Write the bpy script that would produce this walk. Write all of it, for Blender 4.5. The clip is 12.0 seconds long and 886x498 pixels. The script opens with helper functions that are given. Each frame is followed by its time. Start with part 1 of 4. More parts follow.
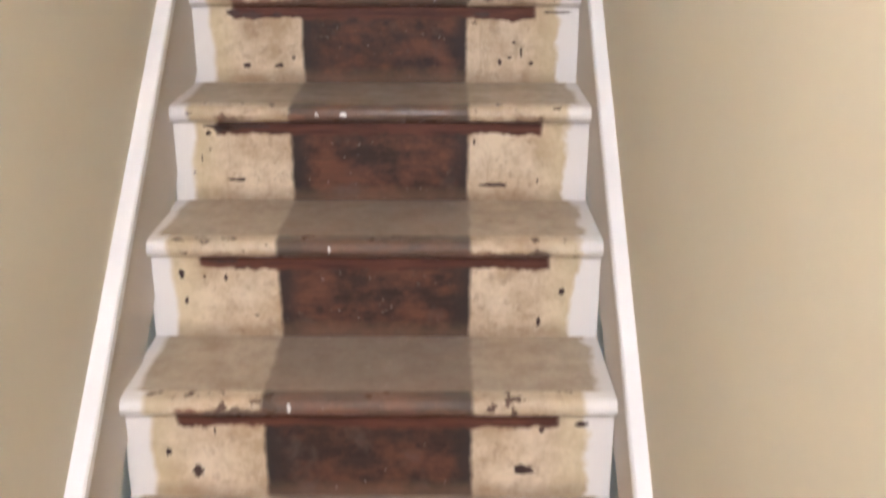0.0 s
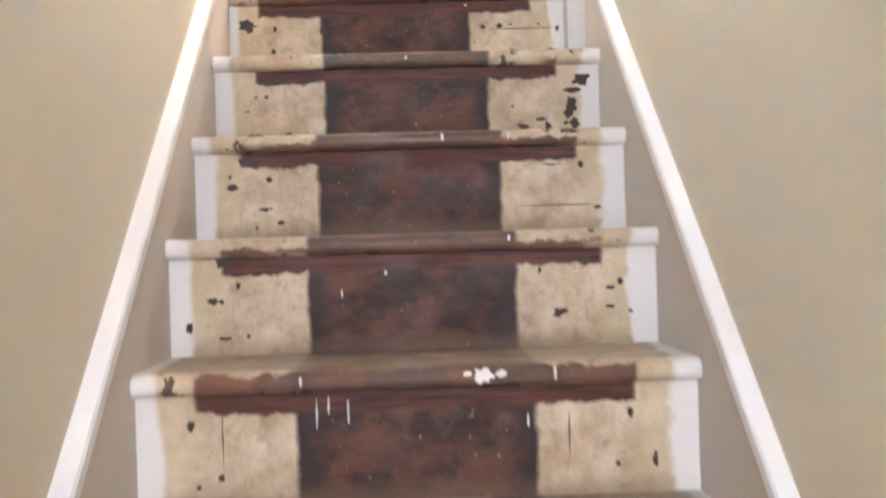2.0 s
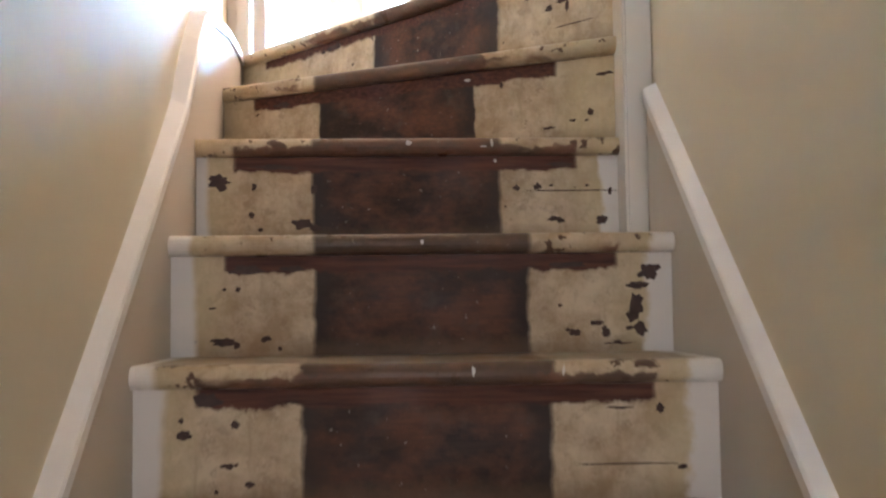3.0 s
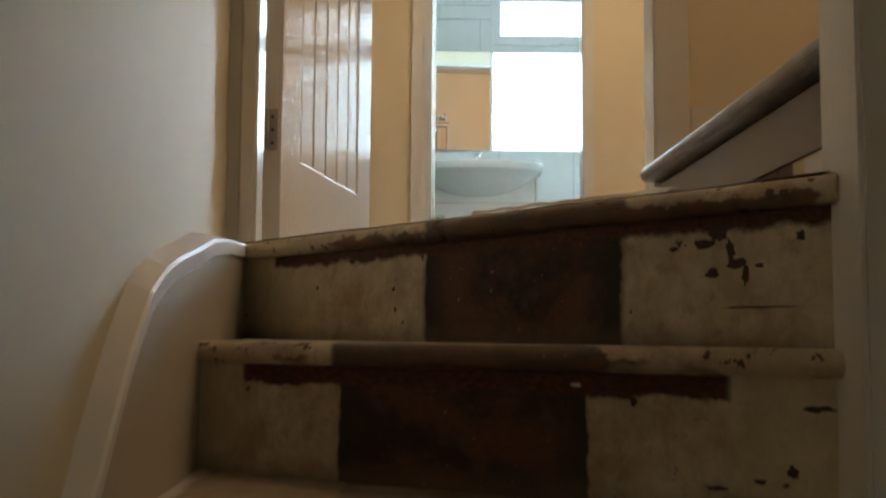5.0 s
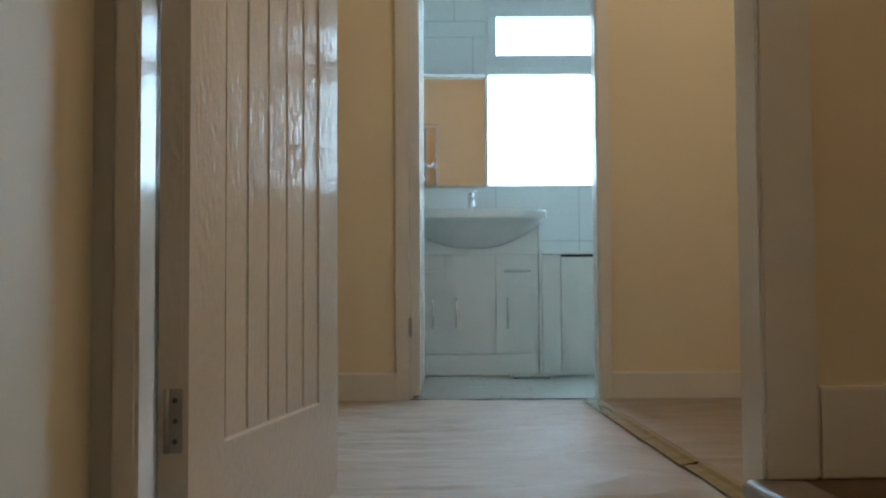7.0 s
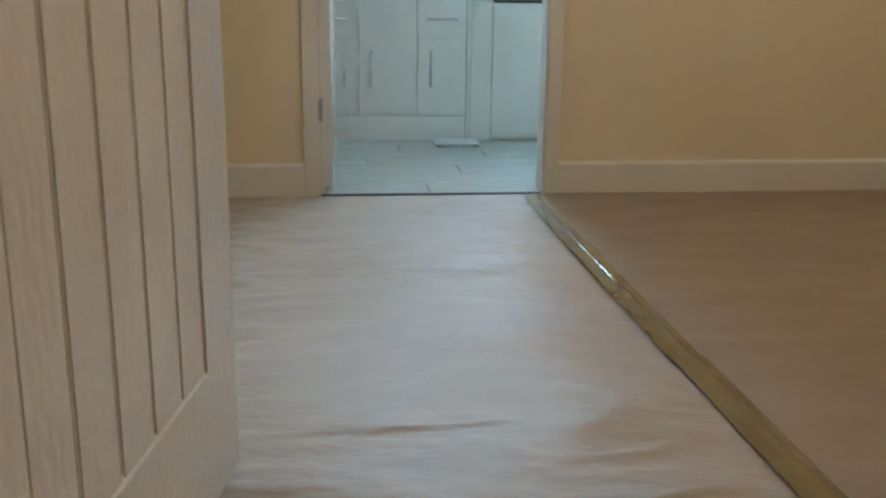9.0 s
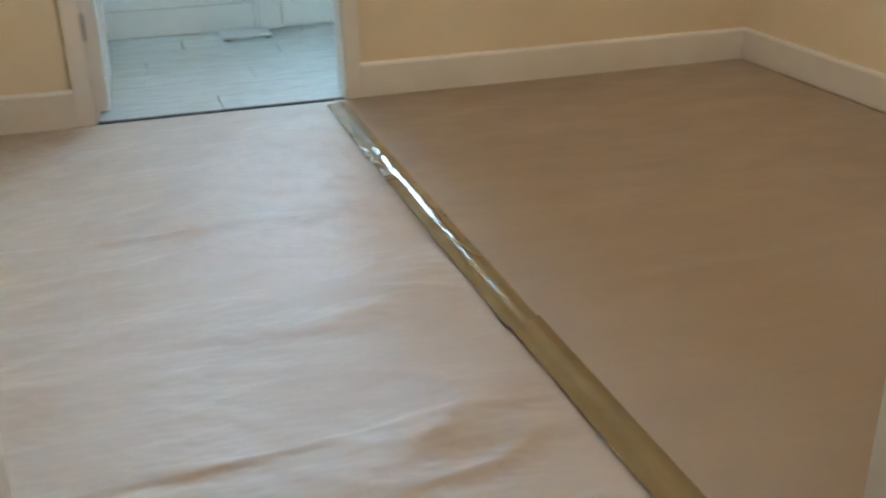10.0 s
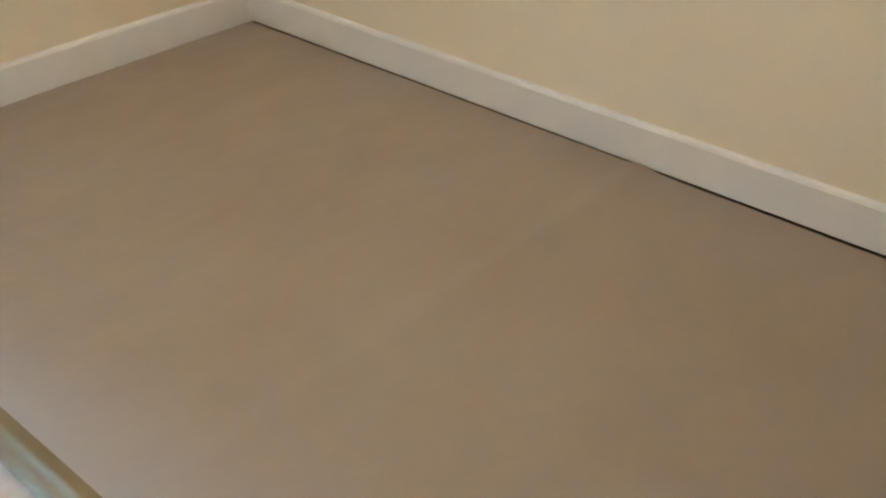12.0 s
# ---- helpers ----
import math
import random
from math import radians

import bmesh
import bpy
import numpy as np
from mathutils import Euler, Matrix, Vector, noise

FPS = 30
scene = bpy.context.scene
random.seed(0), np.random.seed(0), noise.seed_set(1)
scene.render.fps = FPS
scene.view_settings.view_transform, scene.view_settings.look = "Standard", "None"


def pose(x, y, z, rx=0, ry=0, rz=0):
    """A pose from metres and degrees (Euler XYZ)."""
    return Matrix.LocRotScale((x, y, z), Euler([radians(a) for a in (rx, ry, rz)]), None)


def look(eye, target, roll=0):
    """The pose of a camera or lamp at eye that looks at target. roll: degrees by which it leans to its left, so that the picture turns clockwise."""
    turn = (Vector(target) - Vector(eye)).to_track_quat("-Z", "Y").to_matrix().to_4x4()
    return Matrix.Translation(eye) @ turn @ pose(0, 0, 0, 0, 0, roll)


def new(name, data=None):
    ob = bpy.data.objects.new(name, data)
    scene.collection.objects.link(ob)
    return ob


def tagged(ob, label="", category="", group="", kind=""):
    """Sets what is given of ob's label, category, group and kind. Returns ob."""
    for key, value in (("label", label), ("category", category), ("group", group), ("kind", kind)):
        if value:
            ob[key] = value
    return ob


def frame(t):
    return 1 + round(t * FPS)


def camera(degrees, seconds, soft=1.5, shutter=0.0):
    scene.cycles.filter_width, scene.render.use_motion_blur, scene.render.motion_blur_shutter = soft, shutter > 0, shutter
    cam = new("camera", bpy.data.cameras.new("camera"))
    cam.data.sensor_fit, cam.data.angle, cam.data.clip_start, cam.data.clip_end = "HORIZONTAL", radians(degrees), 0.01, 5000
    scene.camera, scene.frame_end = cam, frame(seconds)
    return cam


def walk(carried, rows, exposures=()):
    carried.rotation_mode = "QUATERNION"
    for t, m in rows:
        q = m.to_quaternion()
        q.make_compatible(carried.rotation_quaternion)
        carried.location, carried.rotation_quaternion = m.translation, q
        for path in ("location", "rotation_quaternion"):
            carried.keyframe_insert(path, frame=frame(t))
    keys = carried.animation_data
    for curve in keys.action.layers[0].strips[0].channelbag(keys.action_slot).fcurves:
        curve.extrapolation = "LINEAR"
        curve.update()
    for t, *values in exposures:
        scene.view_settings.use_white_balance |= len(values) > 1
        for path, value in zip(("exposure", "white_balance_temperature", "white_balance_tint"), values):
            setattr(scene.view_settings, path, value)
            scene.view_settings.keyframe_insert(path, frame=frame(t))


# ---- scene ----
cam = camera(47.7, 12.0, soft=2.2, shutter=0.3)
PATH = [
    (0, (0.487, -3.622, -1.238), (0.487, -1.742, -1.923), 0.1),
    (0.5, (0.435, -3.423, -1.093), (0.498, -1.501, -1.641), -0.0),
    (1, (0.386, -3.171, -1.052), (0.492, -1.203, -1.389), -0.5),
    (1.5, (0.393, -2.862, -0.975), (0.464, -0.873, -1.168), -1.4),
    (2, (0.367, -2.557, -0.913), (0.435, -0.558, -0.916), -1.7),
    (2.5, (0.333, -2.312, -0.766), (0.429, -0.316, -0.671), -1.3),
    (3, (0.336, -2.094, -0.64), (0.426, -0.1, -0.524), -0.7),
    (3.2, (0.34, -2.021, -0.592), (0.421, -0.026, -0.473), -0.5),
    (4.8, (0.307, -1.489, -0.222), (0.302, 0.503, -0.05), 1.9),
    (5, (0.316, -1.405, -0.158), (0.314, 0.588, 0.012), 0.4),
    (5.1, (0.324, -1.357, -0.126), (0.33, 0.636, 0.049), 0.0),
    (5.5, (0.329, -1.23, -0.004), (0.352, 0.763, 0.159), -1.1),
    (5.7, (0.332, -1.166, 0.053), (0.325, 0.828, 0.207), -1.7),
    (6, (0.32, -1.039, 0.13), (0.263, 0.953, 0.292), -1.4),
    (6.3, (0.306, -0.914, 0.237), (0.262, 1.08, 0.384), -1.0),
    (6.5, (0.306, -0.838, 0.298), (0.294, 1.156, 0.443), -0.9),
    (6.7, (0.309, -0.786, 0.356), (0.317, 1.21, 0.49), -0.6),
    (8.3, (0.301, -0.26, 0.689), (0.362, 1.719, 0.404), -0.5),
    (8.6, (0.286, -0.149, 0.713), (0.395, 1.81, 0.327), 0.0),
    (9, (0.256, 0.011, 0.751), (0.467, 1.931, 0.232), 0.7),
    (9.5, (0.285, 0.137, 0.843), (0.632, 1.98, 0.149), -0.5),
    (9.8, (0.312, 0.239, 0.876), (0.765, 2.028, 0.105), -1.3),
    (10, (0.317, 0.301, 0.918), (0.866, 2.042, 0.099), -1.1),
    (10.5, (0.303, 0.466, 1.028), (1.154, 2.039, 0.133), -0.8),
    (11, (0.363, 0.664, 1.085), (1.436, 2.048, 0.118), -0.7),
    (11.5, (0.458, 0.778, 1.184), (1.648, 2.005, 0.146), 1.8),
    (12, (0.531, 0.829, 1.232), (1.766, 1.954, 0.134), -0.4),
]

# exposure rows: seconds, stops, kelvin, tint
EXPOSURES = [(0, 3.45, 5350, 20), (1.0, 3.5, 5350, 21), (1.5, 3.75, 5200, 21), (2.0, 3.85, 5150, 21), (2.5, 2.95, 5500, 22), (3.2, 2.3, 5900, 22),
             (4.8, -0.35, 7700, 16), (6.0, -0.3, 7200, 14), (6.7, -0.85, 6800, 12), (8.3, -1.1, 6500, 10), (9.0, -0.5, 6450, 10),
             (9.5, -0.25, 6400, 10), (10, -0.05, 6400, 12), (11, 0.05, 6300, 12), (12, 0.5, 5500, 9)]
walk(cam, [(t, look(eye, target, roll)) for t, eye, target, roll in PATH], EXPOSURES)

# ---- world and lights ----
world = bpy.data.worlds.new("world")
scene.world = world
world.use_nodes = True
wn = world.node_tree.nodes
sky = wn.new("ShaderNodeTexSky")
sky.sky_type = "NISHITA"
sky.sun_disc = False
sky.sun_elevation = radians(40)
sky.sun_rotation = radians(150)
world.node_tree.links.new(sky.outputs[0], wn["Background"].inputs[0])
wn["Background"].inputs[1].default_value = 0.1

sun = new("sun", bpy.data.lights.new("sun", "SUN"))
sun.data.energy = 1.5
sun.data.angle = radians(10)
sun.data.color = (1.0, 0.96, 0.9)
sun.matrix_world = look((3, -6, 8), (0, 0, 0))


def lamp(name, where, watts, colour, size):
    ob = new(name, bpy.data.lights.new(name, "POINT"))
    ob.data.energy, ob.data.color, ob.data.shadow_soft_size = watts, colour, size
    ob.location = where
    return ob


HALL_WATTS, STAIR_WATTS, DAY, FOOT_GLOW = 28, 8.8, 92.0, 0.44
lamp("hall_bulb", (1.3, 2.3, 2.36), HALL_WATTS, (1.0, 0.81, 0.60), 0.06)
lamp("landing_bulb", (1.5, -0.05, 2.2), 16, (1.0, 0.76, 0.54), 0.05)
# unseen fill at the stair foot, added to brighten risers and side walls
lamp("lower_stair_fill", (0.37, -4.3, -0.36), STAIR_WATTS, (1.0, 0.885, 0.75), 0.10)


# ---- materials ----
def shader(name, rough=0.5, metal=0.0):
    m = bpy.data.materials.new(name)
    m.use_nodes = True
    b = m.node_tree.nodes["Principled BSDF"]
    b.inputs["Roughness"].default_value = rough
    b.inputs["Metallic"].default_value = metal
    return m, m.node_tree, b


def node(nt, kind, **values):
    n = nt.nodes.new(kind)
    for k, v in values.items():
        n.inputs[k.replace("_", " ")].default_value = v
    return n


def place(nt, stretch=(1, 1, 1), per_object=False):
    """Object coordinates, stretched, shifted for each object where asked."""
    tc = nt.nodes.new("ShaderNodeTexCoord")
    mp = nt.nodes.new("ShaderNodeMapping")
    mp.inputs["Scale"].default_value = stretch
    nt.links.new(tc.outputs["Object"], mp.inputs[0])
    if per_object:
        info = nt.nodes.new("ShaderNodeObjectInfo")
        mul = nt.nodes.new("ShaderNodeMath")
        mul.operation = "MULTIPLY"
        mul.inputs[1].default_value = 37.0
        nt.links.new(info.outputs["Random"], mul.inputs[0])
        nt.links.new(mul.outputs[0], mp.inputs["Location"])
    return mp.outputs[0]


def noise_of(nt, where, scale, detail=4, rough=0.6):
    n = node(nt, "ShaderNodeTexNoise", Scale=scale, Detail=detail, Roughness=rough)
    nt.links.new(where, n.inputs["Vector"])
    return n.outputs["Fac"]


def steps(nt, fac, stops):
    """Colour ramp; stops: (position, colour or grey)."""
    r = nt.nodes.new("ShaderNodeValToRGB")
    els = r.color_ramp.elements
    while len(els) < len(stops):
        els.new(0.5)
    for e, (p, c) in zip(els, stops):
        e.position = p
        e.color = (c, c, c, 1) if isinstance(c, (int, float)) else (*c, 1)
    nt.links.new(fac, r.inputs[0])
    return r.outputs[0]


def blend(nt, fac, a, b, kind="MIX"):
    m = nt.nodes.new("ShaderNodeMix")
    m.data_type, m.blend_type = "RGBA", kind
    for sock, v in ((m.inputs["Factor"], fac), (m.inputs["A"], a), (m.inputs["B"], b)):
        if isinstance(v, (int, float)):
            sock.default_value = v
        elif isinstance(v, tuple):
            sock.default_value = (*v, 1)
        else:
            nt.links.new(v, sock)
    return m.outputs["Result"]


def maths(nt, op, a, b=0.0, clamp=False):
    m = nt.nodes.new("ShaderNodeMath")
    m.operation, m.use_clamp = op, clamp
    for sock, v in zip(m.inputs, (a, b)):
        if isinstance(v, (int, float)):
            sock.default_value = v
        else:
            nt.links.new(v, sock)
    return m.outputs[0]


def bump(nt, b, height, strength=0.3, distance=0.002):
    n = node(nt, "ShaderNodeBump", Strength=strength, Distance=distance)
    nt.links.new(height, n.inputs["Height"])
    nt.links.new(n.outputs[0], b.inputs["Normal"])


def plaster(name, base, other, rough=0.75, relief=0.15):
    m, nt, b = shader(name, rough)
    w = place(nt)
    big = steps(nt, noise_of(nt, w, 1.3, 3), [(0.3, 0.0), (0.7, 1.0)])
    fine = noise_of(nt, w, 60, 5)
    col = blend(nt, big, base, other)
    col = blend(nt, maths(nt, "MULTIPLY", fine, 0.12), col, tuple(v * 0.8 for v in other))
    nt.links.new(col, b.inputs["Base Color"])
    h = maths(nt, "ADD", noise_of(nt, w, 9, 3), maths(nt, "MULTIPLY", fine, 0.25))
    bump(nt, b, h, relief, 0.004)
    return m


def gloss_paint(name, base=(0.78, 0.76, 0.72), rough=0.15, grain=(30, 30, 3)):
    m, nt, b = shader(name, rough)
    w = place(nt, grain)
    n = noise_of(nt, w, 3.0, 4)
    nt.links.new(blend(nt, steps(nt, noise_of(nt, place(nt), 4, 4), [(0.35, 0.0), (0.75, 1.0)]), base, tuple(v * 0.93 for v in base)), b.inputs["Base Color"])
    nt.links.new(maths(nt, "ADD", maths(nt, "MULTIPLY", n, 0.15), rough - 0.06), b.inputs["Roughness"])
    bump(nt, b, n, 0.25, 0.002)
    return m


def brushed_gloss(name, base, rough=0.11):
    """Gloss laid on by brush: streaks along the height and orange peel."""
    m, nt, b = shader(name, rough)
    w = place(nt)
    b.inputs["Base Color"].default_value = (*base, 1)
    nt.links.new(blend(nt, steps(nt, noise_of(nt, w, 3, 4), [(0.35, 0.0), (0.7, 1.0)]), base, tuple(v * 0.94 for v in base)), b.inputs["Base Color"])
    streak = maths(nt, "MULTIPLY", noise_of(nt, place(nt, (26, 26, 5)), 3.5, 3, 0.5), 0.45)
    peel = maths(nt, "MULTIPLY", noise_of(nt, place(nt, (50, 50, 24)), 1.6, 2, 0.4), 1.5)
    bump(nt, b, maths(nt, "ADD", streak, peel), 0.7, 0.0015)
    return m


def plain(name, base, rough=0.4, metal=0.0, vary=0.9, scale=20):
    m, nt, b = shader(name, rough, metal)
    f = steps(nt, noise_of(nt, place(nt), scale, 4), [(0.35, 0.0), (0.7, 1.0)])
    nt.links.new(blend(nt, f, base, tuple(v * vary for v in base)), b.inputs["Base Color"])
    return m




def stair_paint(name, along="X", centre=0.372, kind="riser", white=True, half=0.160, bare=False, band_at=0.453, band_half=0.292):
    """Old cream paint at the sides, a bare stained strip where the runner lay, fresh white at both ends.
    The coordinate runs across the flight from 0 to 0.75, z from the tread downwards."""
    m, nt, b = shader(name, 0.55)
    b.inputs["Specular IOR Level"].default_value = 0.22
    tc = nt.nodes.new("ShaderNodeTexCoord")
    sep = nt.nodes.new("ShaderNodeSeparateXYZ")
    nt.links.new(tc.outputs["Object"], sep.inputs[0])
    w = place(nt, (1, 1, 1), True)
    rough_line = maths(nt, "SUBTRACT", noise_of(nt, w, 22, 5, 0.65), 0.5)
    x = maths(nt, "ADD", sep.outputs[along], maths(nt, "MULTIPLY", rough_line, 0.016))
    mid = maths(nt, "ABSOLUTE", maths(nt, "SUBTRACT", x, centre))
    # bare timber of the runner strip
    grain = noise_of(nt, place(nt, (2.5, 45, 45), True), 4, 6)
    blot = noise_of(nt, place(nt, (1, 1, 1.6), True), 9, 6, 0.7)
    wood = blend(nt, steps(nt, blot, [(0.42, 0.0), (0.60, 1.0)]), (0.038, 0.023, 0.018), (0.150, 0.064, 0.038))
    wood = blend(nt, steps(nt, grain, [(0.42, 0.0), (0.72, 0.75)]), wood, (0.070, 0.040, 0.030))
    wood = blend(nt, steps(nt, noise_of(nt, w, 17, 4), [(0.57, 0.0), (0.72, 0.5)]), wood, (0.12, 0.09, 0.075))
    wood = blend(nt, steps(nt, noise_of(nt, w, 95, 2), [(0.71, 0.0), (0.74, 0.6)]), wood, (0.42, 0.37, 0.32))
    rim = steps(nt, maths(nt, "ADD", mid, maths(nt, "MULTIPLY", rough_line, 0.05)), [(half - 0.042, 0.0), (half - 0.010, 0.85)])
    wood = blend(nt, rim, wood, (0.038, 0.029, 0.026))
    # old paint: grubby, brushed, blotched
    cream = blend(nt, steps(nt, noise_of(nt, w, 13, 6, 0.72), [(0.38, 0.0), (0.62, 1.0)]), (0.69, 0.59, 0.44), (0.44, 0.335, 0.215))
    cream = blend(nt, steps(nt, noise_of(nt, w, 42, 5, 0.7), [(0.54, 0.0), (0.64, 0.4)]), cream, (0.27, 0.18, 0.115))
    cream = blend(nt, steps(nt, noise_of(nt, place(nt, (1, 1, 0.15), True), 60, 3), [(0.60, 0.0), (0.72, 0.5)]), cream, (0.42, 0.32, 0.21))
    outer = steps(nt, mid, [(0.275, 0.0), (0.325, 0.5)])
    cream = blend(nt, outer, cream, (0.66, 0.575, 0.36))
    levels = {"riser": (0.70, 30), "nosing": (0.60, 34), "tread": (0.80, 30)}[kind]
    chips = steps(nt, noise_of(nt, w, levels[1], 4, 0.6), [(levels[0], 0.0), (levels[0] + 0.015, 1.0)])
    cream = blend(nt, chips, cream, (0.080, 0.038, 0.025))
    col = blend(nt, steps(nt, mid, [(half - 0.001, 1.0), (half + 0.002, 0.0)]), cream, wood)
    if kind == "riser":
        # bare red timber along the top where a moulding was lifted off
        zz = maths(nt, "ADD", sep.outputs["Z"], maths(nt, "MULTIPLY", rough_line, 0.034))
        band = maths(nt, "MULTIPLY", steps(nt, maths(nt, "ADD", zz, 0.5), [(band_at, 0.0), (band_at + 0.0015, 1.0)]), steps(nt, mid, [(band_half, 1.0), (band_half + 0.004, 0.0)]))
        red = blend(nt, steps(nt, grain, [(0.35, 0.0), (0.7, 1.0)]), (0.135, 0.052, 0.032), (0.045, 0.020, 0.016))
        col = blend(nt, band, col, red)
        # browner and darker towards the foot
        foot = steps(nt, maths(nt, "ADD", zz, 0.5), [(0.338, 0.45), (0.362, 0.0)])
        col = blend(nt, foot, col, (0.20, 0.135, 0.085))
    if kind == "nosing":
        lips = steps(nt, noise_of(nt, place(nt, (0.45, 1, 1), True), 6, 4), [(0.44, 0.0), (0.50, 0.95)]) if not bare else 1.0
        lips = maths(nt, "MULTIPLY", lips, steps(nt, mid, [(0.290, 1.0), (0.294, 0.0)]))
        ragged = maths(nt, "SUBTRACT", noise_of(nt, w, 38, 4, 0.6), 0.5)
        edge = 0.507 if bare else 0.496
        low = steps(nt, maths(nt, "ADD", maths(nt, "ADD", sep.outputs["Z"], maths(nt, "MULTIPLY", ragged, 0.035)), 0.5), [(edge - 0.001, 1.0), (edge, 0.0)])
        stain = blend(nt, steps(nt, noise_of(nt, w, 12, 3), [(0.42, 0.0), (0.6, 1.0)]), (0.150, 0.056, 0.034), (0.060, 0.030, 0.024))
        col = blend(nt, maths(nt, "MULTIPLY", lips, low), col, stain)
        col = blend(nt, 0.22, col, (0.33, 0.26, 0.19))
    if kind == "tread":
        dust = blend(nt, steps(nt, noise_of(nt, w, 24, 6, 0.75), [(0.38, 0.0), (0.62, 1.0)]), (0.41, 0.345, 0.265), (0.30, 0.24, 0.18))
        dust = blend(nt, steps(nt, mid, [(half - 0.005, 0.45), (half + 0.005, 0.0)]), dust, (0.235, 0.185, 0.145))
        dust = blend(nt, steps(nt, noise_of(nt, w, 60, 3), [(0.66, 0.0), (0.72, 0.4)]), dust, (0.52, 0.46, 0.38))
        col = blend(nt, 0.80, col, dust)
    white_line = maths(nt, "ADD", mid, maths(nt, "MULTIPLY", maths(nt, "SUBTRACT", noise_of(nt, w, 11, 5, 0.6), 0.5), 0.05))
    white_at = steps(nt, white_line, [(0.334, 0.0), (0.342, 0.92)])
    if kind == "tread":
        white_at = steps(nt, white_line, [(0.352, 0.0), (0.362, 0.8)])
    if white:
        col = blend(nt, white_at, col, (0.80, 0.79, 0.78))
    nt.links.new(col, b.inputs["Base Color"])
    h = maths(nt, "ADD", maths(nt, "MULTIPLY", chips, -0.8), maths(nt, "ADD", maths(nt, "MULTIPLY", grain, 0.5), noise_of(nt, w, 80, 3)))
    bump(nt, b, h, 0.5, 0.0012)
    lo_hi = (0.22, 0.50) if kind == "nosing" else (0.38, 0.65)
    nt.links.new(steps(nt, noise_of(nt, w, 15, 4), [(0.3, lo_hi[0]), (0.7, lo_hi[1])]), b.inputs["Roughness"])
    return m


RISER_OLD = stair_paint("old_riser_paint", white=False, half=0.150)
RISER_TOP = stair_paint("top_riser_paint", white=False, half=0.124, band_at=0.460, band_half=0.40)
NOSING_TOP = stair_paint("top_nosing_paint", kind="nosing", white=False, half=0.124)
NOSING_OLD = stair_paint("old_nosing_paint", kind="nosing", white=False)
TREAD_OLD = stair_paint("old_tread_paint", kind="tread", white=False)
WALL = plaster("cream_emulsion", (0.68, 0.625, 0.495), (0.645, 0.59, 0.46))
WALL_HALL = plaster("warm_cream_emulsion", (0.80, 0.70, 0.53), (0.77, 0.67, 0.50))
CEIL = plaster("white_ceiling_paint", (0.78, 0.77, 0.74), (0.74, 0.73, 0.70))
GLOSS = gloss_paint("white_gloss")
GLOSS_EDGE = gloss_paint("wet_look_white_gloss", (0.78, 0.76, 0.72), 0.11, (20, 20, 6))
GLOSS_CAP = gloss_paint("fresh_white_gloss", (0.82, 0.82, 0.84), 0.3, (9, 9, 9))
DOOR = brushed_gloss("white_door_gloss", (0.76, 0.73, 0.68))
STRING = plaster("grey_primer_paint", (0.60, 0.55, 0.49), (0.52, 0.47, 0.41), 0.5)
RISER = stair_paint("worn_riser_paint")
NOSING = stair_paint("worn_nosing_paint", kind="nosing")
TREAD = stair_paint("dusty_tread_paint", kind="tread")
NOSING_BARE = stair_paint("bare_front_nosing_paint", kind="nosing", bare=True)
TIMBER = plain("brown_floor_timber", (0.13, 0.085, 0.05), 0.6, vary=0.6, scale=15)
STEEL = plain("brushed_steel", (0.45, 0.45, 0.45), 0.35, 1.0, 0.8)
DARK_STEEL = plain("darkened_steel", (0.12, 0.11, 0.10), 0.5, 0.8, 0.8)
CHROME = plain("chrome", (0.8, 0.8, 0.82), 0.12, 1.0, 0.95)
CERAMIC = plain("white_ceramic", (0.82, 0.84, 0.85), 0.08, vary=0.97)
UNIT = gloss_paint("white_gloss_unit", (0.80, 0.82, 0.82), 0.16, (4, 4, 4))
UPVC = plain("white_upvc", (0.80, 0.82, 0.84), 0.3, vary=0.97)
DARK = plain("near_black", (0.02, 0.02, 0.02), 0.6)


def paper(name, base, other, ripple, sheen=0.0):
    m, nt, b = shader(name, 0.42)
    w = place(nt)
    big = steps(nt, noise_of(nt, w, 1.1, 3), [(0.3, 0.0), (0.7, 1.0)])
    fib = noise_of(nt, place(nt, (30, 34, 1)), 3, 5)
    col = blend(nt, big, base, other)
    col = blend(nt, maths(nt, "MULTIPLY", fib, 0.16), col, tuple(v * 0.80 for v in base))
    nt.links.new(col, b.inputs["Base Color"])
    crease = noise_of(nt, place(nt, (1.3, 2.4, 1)), 3.4, 3, 0.5)
    nt.links.new(steps(nt, crease, [(0.3, 0.38 + sheen), (0.7, 0.55 + 2 * sheen)]), b.inputs["Roughness"])
    b.inputs["Specular IOR Level"].default_value = 0.75 if sheen else 0.42
    bump(nt, b, crease, ripple, 0.028)
    return m


# one brown paper; the first has window light mixed into its base colour
PAPER_LIT = paper("brown_floor_paper_lit", (0.44, 0.375, 0.318), (0.375, 0.308, 0.250), 0.85)
PAPER_FLAT = paper("brown_floor_paper_flat", (0.300, 0.236, 0.182), (0.268, 0.208, 0.158), 0.2, -0.05)
mt, nt, bs = shader("parcel_tape", 0.13)
nt.links.new(blend(nt, steps(nt, noise_of(nt, place(nt, (1, 0.2, 1)), 30, 4), [(0.35, 0.0), (0.7, 1.0)]), (0.175, 0.125, 0.055), (0.14, 0.097, 0.038)), bs.inputs["Base Color"])
bs.inputs["Coat Weight"].default_value = 0.6
bump(nt, bs, noise_of(nt, place(nt, (1.2, 0.6, 1)), 22, 2), 0.35, 0.003)
TAPE = mt
